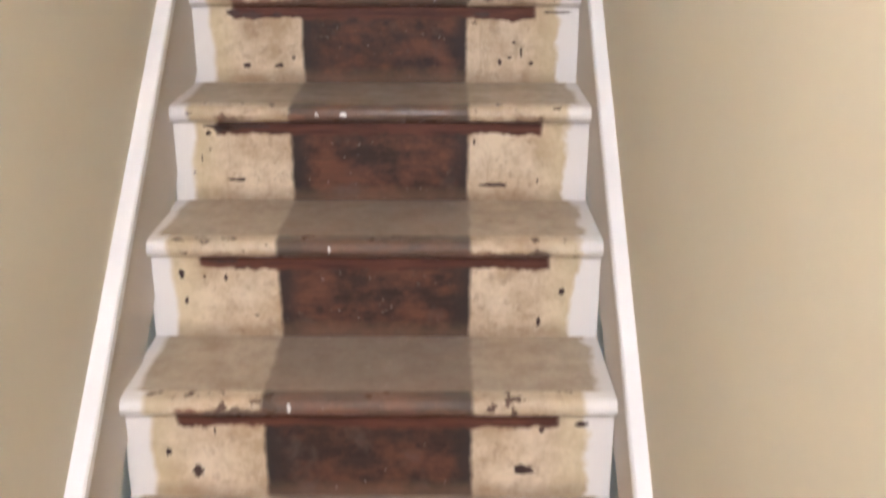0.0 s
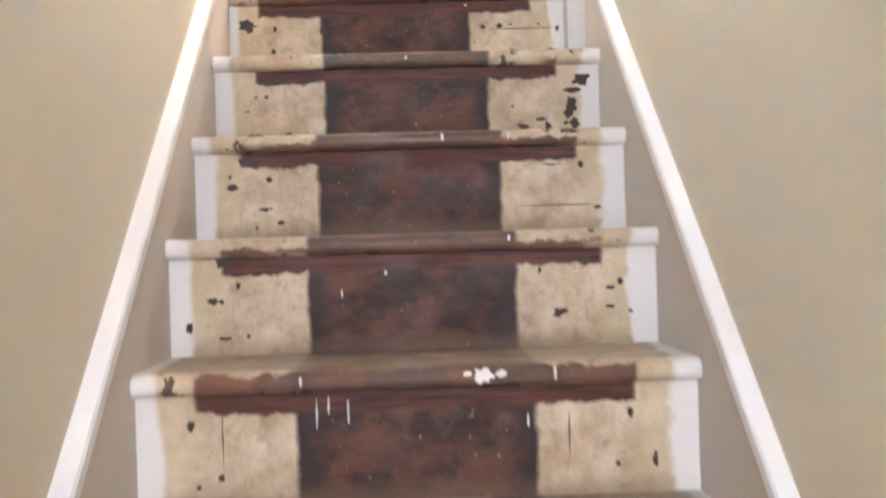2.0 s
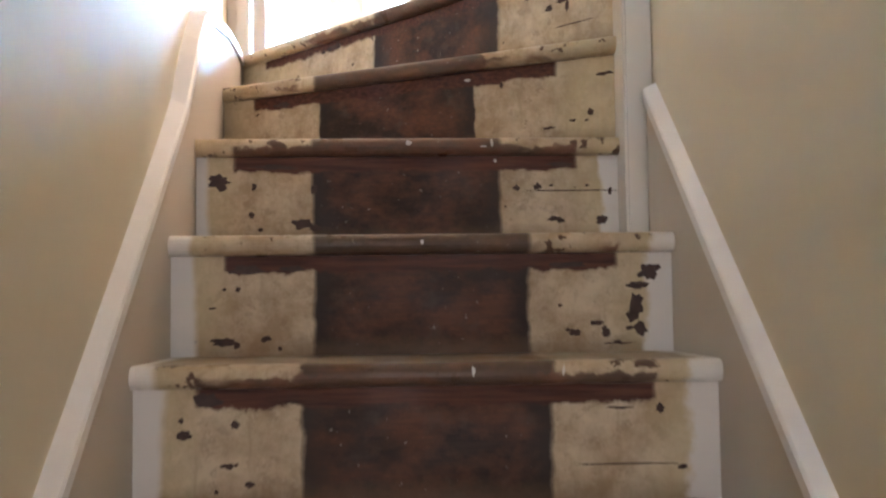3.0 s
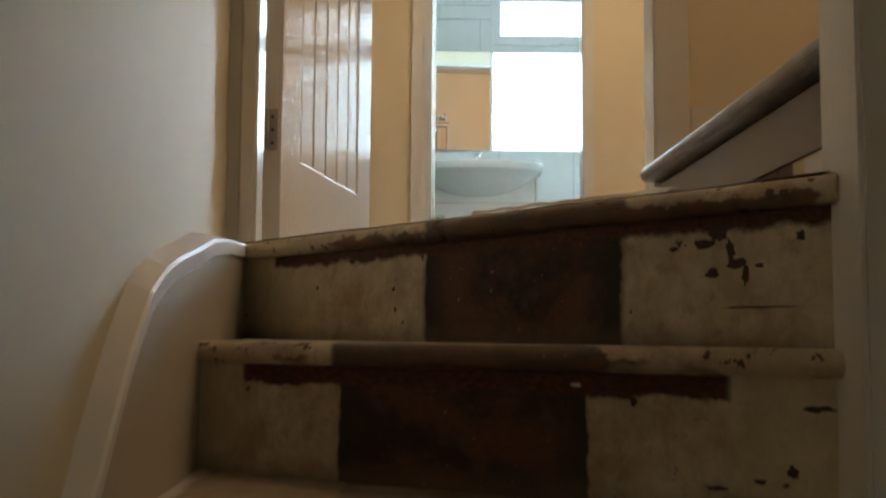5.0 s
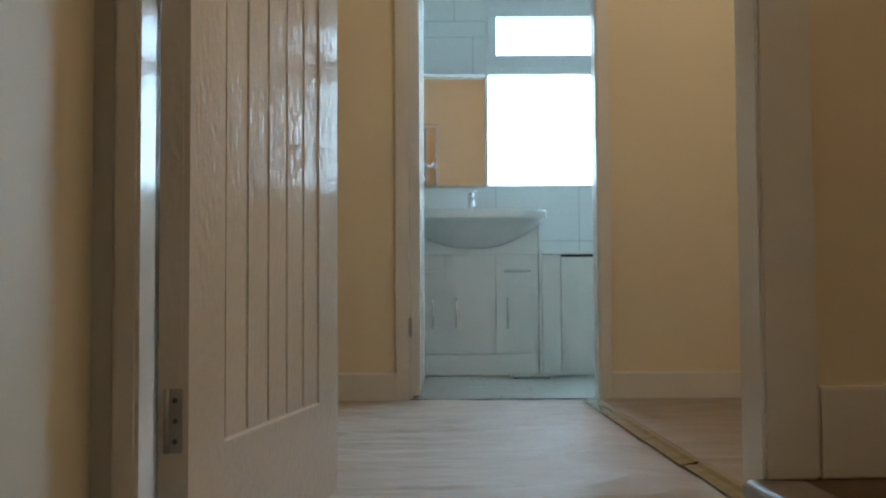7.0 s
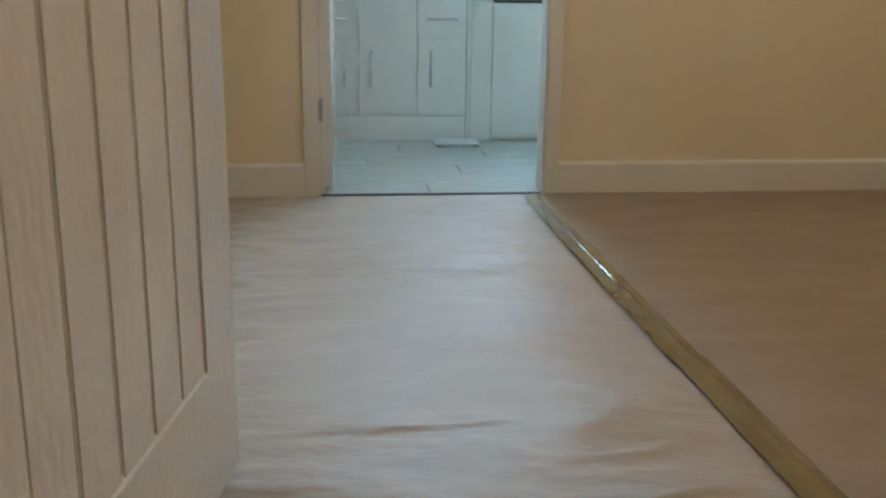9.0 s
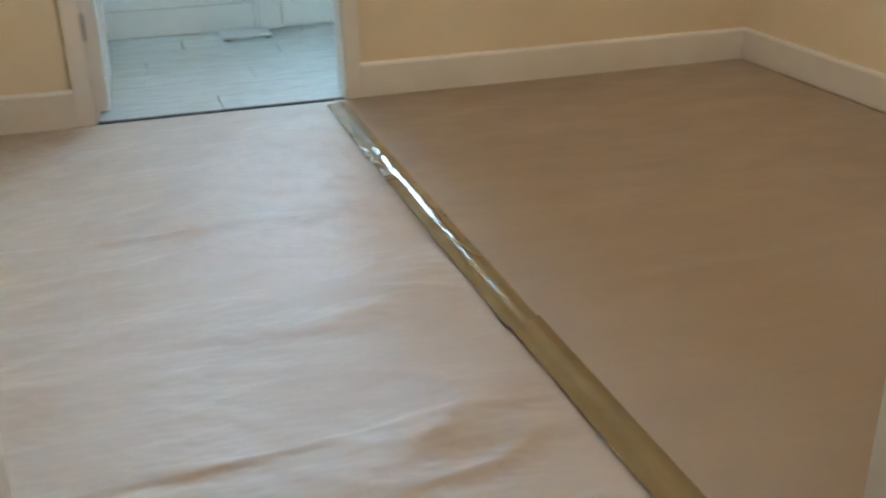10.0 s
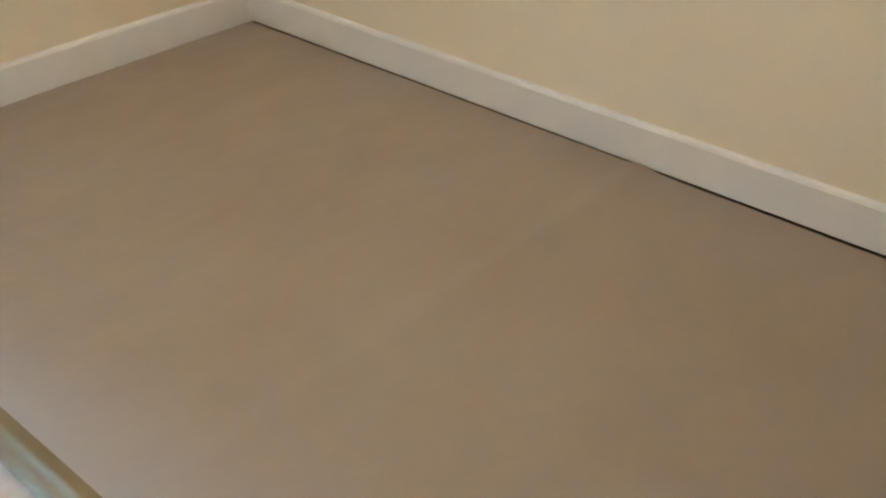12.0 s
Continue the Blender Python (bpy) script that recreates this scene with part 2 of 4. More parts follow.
CLEAR_TAPE = plain("clear_parcel_tape", (0.42, 0.36, 0.30), 0.05, vary=0.9)
CLEAR_TAPE.node_tree.nodes["Principled BSDF"].inputs["Coat Weight"].default_value = 0.8

mt, nt, bs = shader("bathroom_tile", 0.1)
nt.links.new(blend(nt, noise_of(nt, place(nt), 3, 3), (0.80, 0.84, 0.84), (0.77, 0.81, 0.81)), bs.inputs["Base Color"])
TILE = mt
mt, nt, bs = shader("bathroom_floor_plank", 0.25)
nt.links.new(blend(nt, steps(nt, noise_of(nt, place(nt, (3, 30, 1), True), 3, 6), [(0.35, 0.0), (0.7, 1.0)]), (0.52, 0.55, 0.54), (0.40, 0.43, 0.42)), bs.inputs["Base Color"])
PLANK = mt
GROUT = plain("grey_grout", (0.40, 0.43, 0.42), 0.8)
mt, nt, bs = shader("mirror_silver", 0.01, 1.0)
bs.inputs["Base Color"].default_value = (0.9, 0.9, 0.9, 1)
MIRROR = mt
mt, nt, bs = shader("window_glass", 0.02)
bs.inputs["Transmission Weight"].default_value = 1.0
bs.inputs["IOR"].default_value = 1.45
GLASS = mt


def emitter(name, strength, colour):
    m = bpy.data.materials.new(name)
    m.use_nodes = True
    nt = m.node_tree
    nt.nodes.clear()
    e = node(nt, "ShaderNodeEmission", Strength=strength, Color=(*colour, 1))
    o = nt.nodes.new("ShaderNodeOutputMaterial")
    nt.links.new(e.outputs[0], o.inputs[0])
    return m


SKY_BACK = emitter("bright_sky", DAY, (0.48, 0.77, 1.0))
# emission of the sheet added to light the flight from below
GLOW_LOW = emitter("stair_foot_glow", FOOT_GLOW, (1.0, 0.93, 0.86))


# ---- mesh helpers ----
def part(name, bm, material, parent=None, label="", kind="", smooth=False):
    me = bpy.data.meshes.new(name)
    bmesh.ops.recalc_face_normals(bm, faces=bm.faces[:])
    for f in bm.faces:
        f.smooth = smooth
    bm.to_mesh(me)
    bm.free()
    for mat in material if isinstance(material, (list, tuple)) else [material]:
        me.materials.append(mat)
    ob = new(name, me)
    ob.parent = parent
    return tagged(ob, label, kind=kind)


def thing(name, label, category, where=(0, 0, 0), group=""):
    ob = new(name)
    ob.empty_display_size = 0.1
    ob.location = where
    return tagged(ob, label, category, group)


def add_box(bm, x0, x1, y0, y1, z0, z1, bevel=0.0, mat=0):
    vs = [bm.verts.new((x, y, z)) for z in (z0, z1) for x, y in ((x0, y0), (x1, y0), (x1, y1), (x0, y1))]
    fs = [bm.faces.new([vs[i] for i in q]) for q in ((3, 2, 1, 0), (4, 5, 6, 7), (0, 1, 5, 4), (1, 2, 6, 5), (2, 3, 7, 6), (3, 0, 4, 7))]
    for f in fs:
        f.material_index = mat
    if bevel:
        es = list({e for f in fs for e in f.edges})
        bmesh.ops.bevel(bm, geom=es, offset=bevel, segments=2, affect="EDGES", clamp_overlap=True)
    return bm


def box(*a, **k):
    return add_box(bmesh.new(), *a, **k)


def prism(bm, outline, axis, a, b):
    """A closed outline, drawn in the plane across the axis, from a to b along it."""
    def at(p, v):
        return {"x": (v, p[0], p[1]), "y": (p[0], v, p[1]), "z": (p[0], p[1], v)}[axis]
    lo = [bm.verts.new(at(p, a)) for p in outline]
    hi = [bm.verts.new(at(p, b)) for p in outline]
    n = len(outline)
    bm.faces.new(lo)
    bm.faces.new(hi[::-1])
    for i in range(n):
        bm.faces.new((lo[i], lo[(i + 1) % n], hi[(i + 1) % n], hi[i]))
    return bm


def cylinder(bm, a, b, r, n=16):
    a, b = Vector(a), Vector(b)
    turn = (b - a).to_track_quat("Z", "Y").to_matrix().to_4x4()
    bmesh.ops.create_cone(bm, cap_ends=True, segments=n, radius1=r, radius2=r, depth=(b - a).length, matrix=Matrix.Translation((a + b) / 2) @ turn)
    return bm


def wall(name, pieces, material):
    bm = bmesh.new()
    for p in pieces:
        add_box(bm, *p)
    return part(name, bm, material, kind="structure")


# ---- plan ----
R = 0.18          # rise
G = 0.209         # going
Y3 = -0.404       # front of the third nosing from the top
Y_TOP = 0.66      # stair side of the wall with the door
Y_BATH = 3.55     # hall side of the bathroom wall
Z_LOW = -14 * R
CEIL_Z = 2.62


def z_of(k):
    return -(k - 1) * R


def y_of(k):
    return Y3 - (k - 3) * G


# ---- structure: stairwell ----
def left_x(y):
    """The left wall of the stairs leans out a little towards the top."""
    return -0.019 - 0.0895 * 0.09 * math.log1p(math.exp(max(-20.0, (y + 0.45) / 0.09)))


bm = bmesh.new()
pts = [(-0.019, -6.0)] + [(left_x(-0.85 + 0.05 * i), -0.85 + 0.05 * i) for i in range(25)] + [(left_x(0.611), 0.611), (-0.25, 0.611), (-0.25, -6.0)]
prism(bm, pts, "z", Z_LOW, CEIL_Z)
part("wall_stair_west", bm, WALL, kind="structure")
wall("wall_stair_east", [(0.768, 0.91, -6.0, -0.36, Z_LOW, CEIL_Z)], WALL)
# the gap left in this unseen end wall lets the added glow through
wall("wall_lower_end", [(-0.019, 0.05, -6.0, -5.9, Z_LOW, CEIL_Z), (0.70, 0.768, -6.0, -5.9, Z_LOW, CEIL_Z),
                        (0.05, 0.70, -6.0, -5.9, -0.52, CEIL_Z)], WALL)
wall("floor_lower", [(-0.25, 0.91, -6.0, -0.4, Z_LOW - 0.1, Z_LOW)], TIMBER)
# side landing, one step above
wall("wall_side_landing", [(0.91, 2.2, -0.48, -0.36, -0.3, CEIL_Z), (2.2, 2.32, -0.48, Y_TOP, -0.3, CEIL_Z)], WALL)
# unseen slab, added to keep the low glow out of the upper stairwell
wall("ceiling_light_stop", [(-0.019, 0.768, -5.9, -4.0, -0.14, -0.04)], CEIL)
wall("floor_side_landing", [(0.80, 2.2, -0.36, Y_TOP, 0.0, R + 0.010)], TIMBER)
# the wall with the door
wall("wall_hall_south", [(-0.25, -0.108, 0.612, 0.735, -0.05, CEIL_Z), (0.779, 2.67, Y_TOP, 0.735, -0.05, CEIL_Z),
                         (-0.108, 0.779, Y_TOP, 0.735, 2.05, CEIL_Z)], WALL_HALL)
wall("wall_hall_west", [(-0.32, -0.20, 0.735, Y_BATH, -0.05, CEIL_Z)], WALL_HALL)
wall("wall_hall_east", [(2.55, 2.67, 0.735, Y_BATH, -0.05, CEIL_Z)], WALL_HALL)
wall("wall_bathroom", [(-0.32, 0.175, Y_BATH, Y_BATH + 0.1, -0.05, CEIL_Z), (1.035, 2.67, Y_BATH, Y_BATH + 0.1, -0.05, CEIL_Z),
                       (0.175, 1.035, Y_BATH, Y_BATH + 0.1, 2.11, CEIL_Z)], WALL_HALL)
wall("ceiling", [(-0.5, 2.75, -6.1, 5.7, CEIL_Z, CEIL_Z + 0.1)], CEIL)
wall("floor", [(-0.32, 2.67, 0.64, Y_BATH + 0.02, -0.12, -0.004)], TIMBER)

# bathroom shell
WX0, WX1, WZ0, WZ1, YB = 0.636, 1.60, 1.110, 2.296, 5.48
wall("wall_bathroom_north", [(-0.4, WX0, YB, YB + 0.14, -0.05, CEIL_Z), (WX1, 2.0, YB, YB + 0.14, -0.05, CEIL_Z),
                             (WX0, WX1, YB, YB + 0.14, -0.05, WZ0), (WX0, WX1, YB, YB + 0.14, WZ1, CEIL_Z)], GROUT)
wall("wall_bathroom_side", [(-0.4, -0.3, Y_BATH + 0.1, YB, -0.05, CEIL_Z), (1.9, 2.0, Y_BATH + 0.1, YB, -0.05, CEIL_Z)], TILE)
wall("floor_bathroom", [(-0.4, 2.0, Y_BATH + 0.02, YB, -0.12, -0.012)], GROUT)

# sky beyond the bathroom window, and an unseen glow added behind the stair foot
bm = box(-0.8, 2.8, 6.2, 6.22, 0.3, 3.2)
part("backdrop_sky", bm, SKY_BACK, kind="structure")
bm = box(-0.4, 1.2, -6.5, -6.48, Z_LOW, 0.2)
part("backdrop_lower", bm, GLOW_LOW, kind="structure")

# ---- staircase ----
stairs = thing("staircase", "steep timber staircase with chipped cream paint and a dark runner strip", "staircase", (0, 0, 0))


def board(name, a, b, profile, material, label="", origin=(0, 0, 0)):
    """A board across the flight between the plan points a and b. profile: (forward, z) round its edge, forward
    square to the line, away from the climber."""
    a, b = Vector((*a, 0)), Vector((*b, 0))
    d = (b - a).normalized()
    n = Vector((-d.y, d.x, 0))
    bm = bmesh.new()
    ends = []
    for p in (a, b):
        ends.append([bm.verts.new(p + n * f + Vector((0, 0, z))) for f, z in profile])
    bm.faces.new(ends[0])
    bm.faces.new(ends[1][::-1])
    m = len(profile)
    for i in range(m):
        bm.faces.new((ends[0][i], ends[0][(i + 1) % m], ends[1][(i + 1) % m], ends[1][i]))
    bmesh.ops.translate(bm, vec=-Vector(origin), verts=bm.verts)
    ob = part(name, bm, material, stairs, label)
    ob.location = origin
    return ob


def nosing_profile(z, depth=0.034, thick=0.030, top=0.010):
    r = thick / 2
    zc = z + top - r
    arc = [(r - r * math.sin(radians(t)), zc + r * math.cos(radians(t))) for t in range(0, 181, 20)]
    return [(depth, z + top)] + arc + [(depth, z + top - thick)]


def flake(bm, a, d, n, u, z, w, h, rng, lift=0.0006, points=17):
    """A flat patch with a ragged outline, standing lift proud of the face through a along d."""
    vs = []
    for i in range(points):
        t = 2 * math.pi * i / points
        r = rng.uniform(0.55, 1.15)
        p = a + d * (u + 0.5 * w * r * math.cos(t)) - n * lift
        vs.append(bm.verts.new((p.x, p.y, z + 0.5 * h * r * math.sin(t))))
    bm.faces.new(vs)


# patches where the paint has come off each riser: across, below the tread, width, height (all mm)
CHIPS = {
    1: [(612, 50, 30, 26), (628, 86, 34, 14), (634, 100, 10, 24), (598, 62, 34, 12), (646, 90, 12, 6), (186, 44, 22, 20), (622, 72, 16, 30), (606, 96, 20, 14), (571, 66, 16, 7), (679, 60, 13, 12), (645, 136, 90, 3), (172, 46, 40, 14), (150, 50, 16, 12), (268, 52, 6, 14), (84, 90, 9, 7), (222, 98, 9, 8), (225, 130, 7, 12)],
    2: [(668, 128, 16, 14), (640, 140, 14, 6), (520, 62, 10, 12), (690, 62, 40, 8), (90, 50, 50, 12), (600, 150, 30, 6), (662, 142, 8, 6)],
    3: [(32, 74, 42, 28), (92, 82, 9, 14), (194, 86, 14, 17), (88, 130, 10, 14), (103, 155, 10, 8), (174, 145, 36, 22), (196, 152, 26, 14), (541, 86, 14, 13), (578, 84, 16, 15), (602, 82, 8, 6), (640, 91, 160, 3), (704, 92, 8, 14), (606, 140, 30, 10), (617, 142, 14, 12), (689, 142, 24, 17), (664, 82, 10, 6), (128, 48, 90, 10), (620, 46, 60, 9)],
    4: [(716, 60, 36, 30), (700, 80, 40, 12), (696, 108, 24, 46), (688, 126, 20, 20), (702, 146, 22, 24), (684, 144, 14, 8), (648, 150, 14, 21), (634, 136, 28, 8), (601, 150, 20, 12), (590, 146, 7, 7), (665, 165, 14, 6), (668, 167, 54, 3), (98, 80, 9, 9), (78, 80, 8, 6), (60, 108, 14, 4), (80, 158, 44, 14), (96, 163, 12, 10), (140, 154, 16, 10), (160, 168, 8, 8), (110, 52, 60, 16), (180, 50, 40, 12), (590, 48, 70, 10)],
    5: [(64, 88, 22, 14), (128, 76, 13, 11), (118, 128, 18, 8), (146, 152, 15, 9), (92, 46, 40, 24), (673, 63, 13, 15), (620, 62, 34, 4), (630, 134, 150, 3), (700, 139, 16, 9), (60, 70, 8, 8), (104, 160, 7, 6)],
    6: [(82, 34, 36, 34), (104, 72, 8, 15), (64, 95, 20, 13), (78, 97, 10, 10), (82, 153, 26, 7), (118, 150, 8, 8), (568, 63, 7, 13), (694, 83, 10, 14), (678, 93, 16, 7), (600, 127, 26, 12), (594, 133, 14, 10), (678, 122, 20, 6), (708, 130, 8, 7), (630, 46, 40, 12), (28, 135, 14, 18)],
    7: [(71, 70, 14, 16), (113, 90, 2, 100), (110, 140, 10, 12), (575, 97, 3, 66), (658, 72, 10, 17), (690, 136, 10, 22), (640, 140, 8, 10), (80, 152, 8, 8)],
    8: [(66, 84, 18, 24), (54, 93, 18, 12), (110, 68, 9, 15), (50, 108, 8, 12), (53, 60, 8, 18), (140, 46, 60, 9), (684, 74, 11, 18), (616, 114, 22, 4), (680, 98, 8, 6), (560, 46, 26, 12), (660, 118, 14, 6), (582, 48, 16, 8)],
    9: [(116, 48, 44, 17), (164, 47, 28, 12), (192, 130, 8, 9), (163, 146, 28, 10), (80, 44, 30, 14), (706, 42, 64, 7), (598, 138, 8, 16), (618, 130, 10, 6), (560, 46, 40, 10), (640, 118, 5, 26), (660, 140, 12, 8), (625, 100, 10, 6), (100, 146, 20, 10)],
    10: [(108, 40, 130, 13), (95, 44, 60, 12), (62, 52, 12, 12), (47, 100, 3, 18), (543, 68, 6, 13), (110, 140, 40, 8), (580, 150, 60, 10), (660, 142, 4, 14)],
    11: [(48, 65, 12, 19), (122, 70, 8, 17), (53, 112, 8, 15), (687, 96, 13, 14), (650, 152, 8, 20), (120, 42, 60, 8), (170, 140, 10, 5)],
    12: [(104, 135, 22, 22), (60, 100, 12, 14), (135, 62, 4, 16), (614, 132, 34, 20), (640, 60, 10, 12), (700, 50, 26, 10)],
    13: [(90, 80, 14, 14), (640, 120, 16, 12)],
    14: [(120, 90, 12, 14), (600, 100, 16, 12)],
}
# white paint spots on the nosings: across, height from the tread top, width, height (mm)
SPOTS = {3: [(356, 12, 12, 9), (498, 13, 5, 16), (484, 18, 14, 3)], 7: [(460, 14, 34, 22), (440, 11, 14, 8), (484, 12, 16, 11), (555, 13, 4, 24), (220, 14, 4, 18)], 10: [(310, 15, 16, 9), (262, 15, 8, 8)],
         9: [(345, 12, 46, 6), (470, 13, 4, 14)], 4: [(372, 14, 6, 8)], 11: [(300, 14, 5, 15)], 12: [(255, 12, 6, 16)], 5: [(430, 13, 5, 16), (545, 13, 4, 16)], 6: [(520, 12, 5, 12)]}
# drips down the bare strip: across, below the tread, width, height (mm)
DRIPS = {7: [(238, 60, 3, 46), (254, 52, 3, 30), (280, 60, 3, 40), (520, 80, 3, 20)], 8: [(420, 100, 4, 26), (390, 130, 6, 8), (300, 110, 3, 16)], 6: [(262, 90, 3, 18), (330, 60, 5, 8)], 3: [(505, 40, 5, 6)], 2: [(460, 46, 14, 6)]}
DARK_CHIP = plain("bare_wood_under_paint", (0.065, 0.030, 0.022), 0.55, vary=0.5, scale=60)
WHITE_SPOT = plain("spilt_white_paint", (0.75, 0.74, 0.72), 0.3)
rng = random.Random(5)


def step(k, a, b, back, shift=0.0):
    """Tread k: nosing line a to b; back: the rest of its outline in plan."""
    z = z_of(k)
    at = (shift, 0, z)
    board("nosing", a, b, nosing_profile(z), NOSING_BARE if k == 7 else NOSING if k > 3 else NOSING_OLD if k > 1 else NOSING_TOP, origin=at)
    va, vb = Vector(a), Vector(b)
    d = (vb - va).normalized()
    n = Vector((-d.y, d.x))
    fa, fb = va + n * 0.034, vb + n * 0.034
    bm = bmesh.new()
    prism(bm, [tuple(fa), tuple(fb)] + back, "z", -0.016, 0.010)
    bmesh.ops.translate(bm, vec=(-shift, 0, 0), verts=bm.verts)
    part("tread", bm, TREAD if k > 2 else TREAD_OLD, stairs).location = at
    board("riser", a, b, [(0.022, z - R + 0.0104), (0.022, z - 0.0205), (0.0345, z - 0.0205), (0.0345, z - 0.0165), (0.040, z - 0.0165), (0.040, z - R + 0.0104)], RISER if k > 2 else RISER_OLD if k > 1 else RISER_TOP, origin=at)
    face = va + n * 0.022
    for name, table, mat, lift, base in (("chip", CHIPS, DARK_CHIP, 0.0006, face), ("paint_spot", SPOTS, WHITE_SPOT, 0.0007, va), ("paint_drip", DRIPS, WHITE_SPOT, 0.0009, face)):
        if k in table:
            bm = bmesh.new()
            for u, v, w, h in table[k]:
                s = (u / 1000 - a[0]) / d.x
                zz = z + 0.010 - v / 1000 + (0.0 if name == "chip" else 0.001)
                flake(bm, base, d, n, s, zz, w / 1000, h / 1000, rng, lift)
            part(name, bm, mat, stairs, kind="stuff")


X0, X1 = -0.006, 0.751
for k in range(14, 3, -1):
    step(k, (X0, y_of(k)), (X1, y_of(k)), [(X1, y_of(k - 1) + 0.04), (X0, y_of(k - 1) + 0.04)])
L2, L1 = (-0.050, 0.024), (-0.075, 0.470)
step(3, (-0.016, Y3), (0.722, Y3), [(0.73, Y3 + 0.10), (-0.06, 0.06), (-0.055, 0.0)], -0.02)
step(2, L2, (0.718, -0.398), [(0.735, -0.33), (-0.08, 0.50), (-0.075, 0.40)], -0.041)
step(1, L1, (0.712, -0.397), [(0.77, -0.32), (0.77, Y_TOP + 0.002), (-0.078, Y_TOP + 0.002), (-0.10, 0.60)], 0.040)

# the step up to the side landing
bm = bmesh.new()
prof = nosing_profile(R, depth=0.08, thick=0.031)
ends = []
for (px, py) in ((0.742, -0.335), (0.722, Y_TOP - 0.007)):
    ends.append([bm.verts.new((px + f, py, z)) for f, z in prof])
bm.faces.new(ends[0])
bm.faces.new(ends[1][::-1])
for i in range(len(prof)):
    bm.faces.new((ends[0][i], ends[0][(i + 1) % len(prof)], ends[1][(i + 1) % len(prof)], ends[1][i]))
part("side_nosing", bm, plain("greyed_gloss", (0.17, 0.15, 0.135), 0.32, vary=1.7, scale=14), stairs, "greyed gloss painted nosing of the side step")
bm = bmesh.new()
prism(bm, [(0.776, -0.34), (0.762, Y_TOP - 0.007), (0.80, Y_TOP - 0.007), (0.80, -0.34)], "z", 0.072, R - 0.0265)
# about half as bright a grey as the string boards
part("side_riser", bm, plaster("dark_grey_paint", (0.33, 0.29, 0.25), (0.27, 0.235, 0.20), 0.5), stairs, "primed riser board of the side step")
bm = bmesh.new()
prism(bm, [(0.780, -0.34), (0.766, Y_TOP - 0.007), (0.80, Y_TOP - 0.007), (0.80, -0.34)], "z", 0.0105, 0.0715)
part("side_riser_foot", bm, stair_paint("old_side_riser_paint", along="Y", centre=0.20), stairs, "old cream and dark paint along the foot of the side riser")

# strings and their cap mouldings
SL = R / G


def string_z(y):
    return z_of(3) + (y - Y3) * SL


def cap_line(y, side):
    """Underside of the cap moulding."""
    if side == "left":
        knots = [(-0.50, string_z(-0.50) + 0.104), (-0.44, -0.262), (-0.37, -0.190), (-0.30, -0.137), (-0.23, -0.108), (-0.15, -0.088), (-0.02, -0.066), (0.10, -0.042), (0.25, -0.028), (0.60, -0.010)]
        if y > -0.50:  # eases over to level at the top
            return float(np.interp(y, [k[0] for k in knots], [k[1] for k in knots]))
    return string_z(y) + 0.104


def string_x(y, side):
    if side == "right":
        return 0.752
    return -0.001 if y < -0.45 else -0.001 - 0.062 * (y + 0.45) / 1.0


for side in ("left", "right"):
    ys = [-2.9, -0.55] + ([-0.5, -0.46, -0.42, -0.38, -0.34, -0.30, -0.26, -0.22, -0.17, -0.12, -0.06, 0.02, 0.10, 0.25, 0.44, 0.497] if side == "left" else [-0.46])
    bm, cap = bmesh.new(), bmesh.new()
    rings, crings = [], []
    out = -1 if side == "left" else 1
    for i, y in enumerate(ys):
        x = string_x(y, side)
        xw = left_x(y) - 0.004 if side == "left" else 0.772
        z = cap_line(y, side)
        lo = max(Z_LOW, min(string_z(y) - 0.30, -0.62 if y > -0.5 else 9))
        rings.append([bm.verts.new(p) for p in ((x, y, lo), (xw, y, lo), (xw, y, z), (x, y, z))])
        xi = x - out * 0.006
        crings.append([cap.verts.new(p) for p in ((xi, y, z), (xi, y, z + 0.020), (xi + out * 0.003, y, z + 0.025), (xw, y, z + 0.036), (xw, y, z))])
    for b_, rr in ((bm, rings), (cap, crings)):
        b_.faces.new(rr[0])
        b_.faces.new(rr[-1][::-1])
        for r0, r1 in zip(rr, rr[1:]):
            for i in range(len(r0)):
                j = (i + 1) % len(r0)
                b_.faces.new((r0[i], r0[j], r1[j], r1[i]))
    part("string_board", bm, STRING, stairs, "greyish primed string board")
    part("cap_moulding", cap, GLOSS_CAP, stairs, "white gloss cap moulding")

# newel post at the inner corner
bm = box(0.718, 0.767, -0.446, -0.345, z_of(4) + 0.0105, CEIL_Z, bevel=0.005)
newel = part("newel_post", bm, GLOSS, stairs, "white painted square post at the turn")

# ---- doorway to the hall: lining, architraves, leaf ----
frame_1 = thing("door_frame", "white gloss door lining and architrave at the top of the stairs", "door frame", (0, 0.7, 0))


def fbox(name, *a, parent=None, mat=None, bevel=0.003, label=""):
    ob = part(name, box(*a, bevel=bevel), mat or GLOSS, None, label)
    if parent:
        ob.parent = parent
        ob.matrix_parent_inverse = Matrix.Translation(parent.location).inverted()
    return ob


fbox("jamb", -0.107, -0.082, 0.607, 0.742, 0.0, 2.03, parent=frame_1)
fbox("jamb", 0.750, 0.7785, 0.646, 0.742, 0.0, 2.03, parent=frame_1)
fbox("head", -0.0815, 0.7495, 0.652, 0.742, 2.00, 2.03, parent=frame_1)
fbox("architrave", -0.108, -0.0785, 0.512, 0.6065, 0.0105, 2.07, parent=frame_1)
fbox("architrave", -0.078, -0.045, 0.498, 0.572, 0.0105, 2.07, parent=frame_1, bevel=0.005, mat=GLOSS_EDGE)
fbox("architrave", 0.7510, 0.824, 0.640, 0.6595, R + 0.011, 2.09, parent=frame_1)
fbox("baseboard_side_landing", 0.825, 2.2, 0.642, 0.6595, R + 0.011, 0.314)
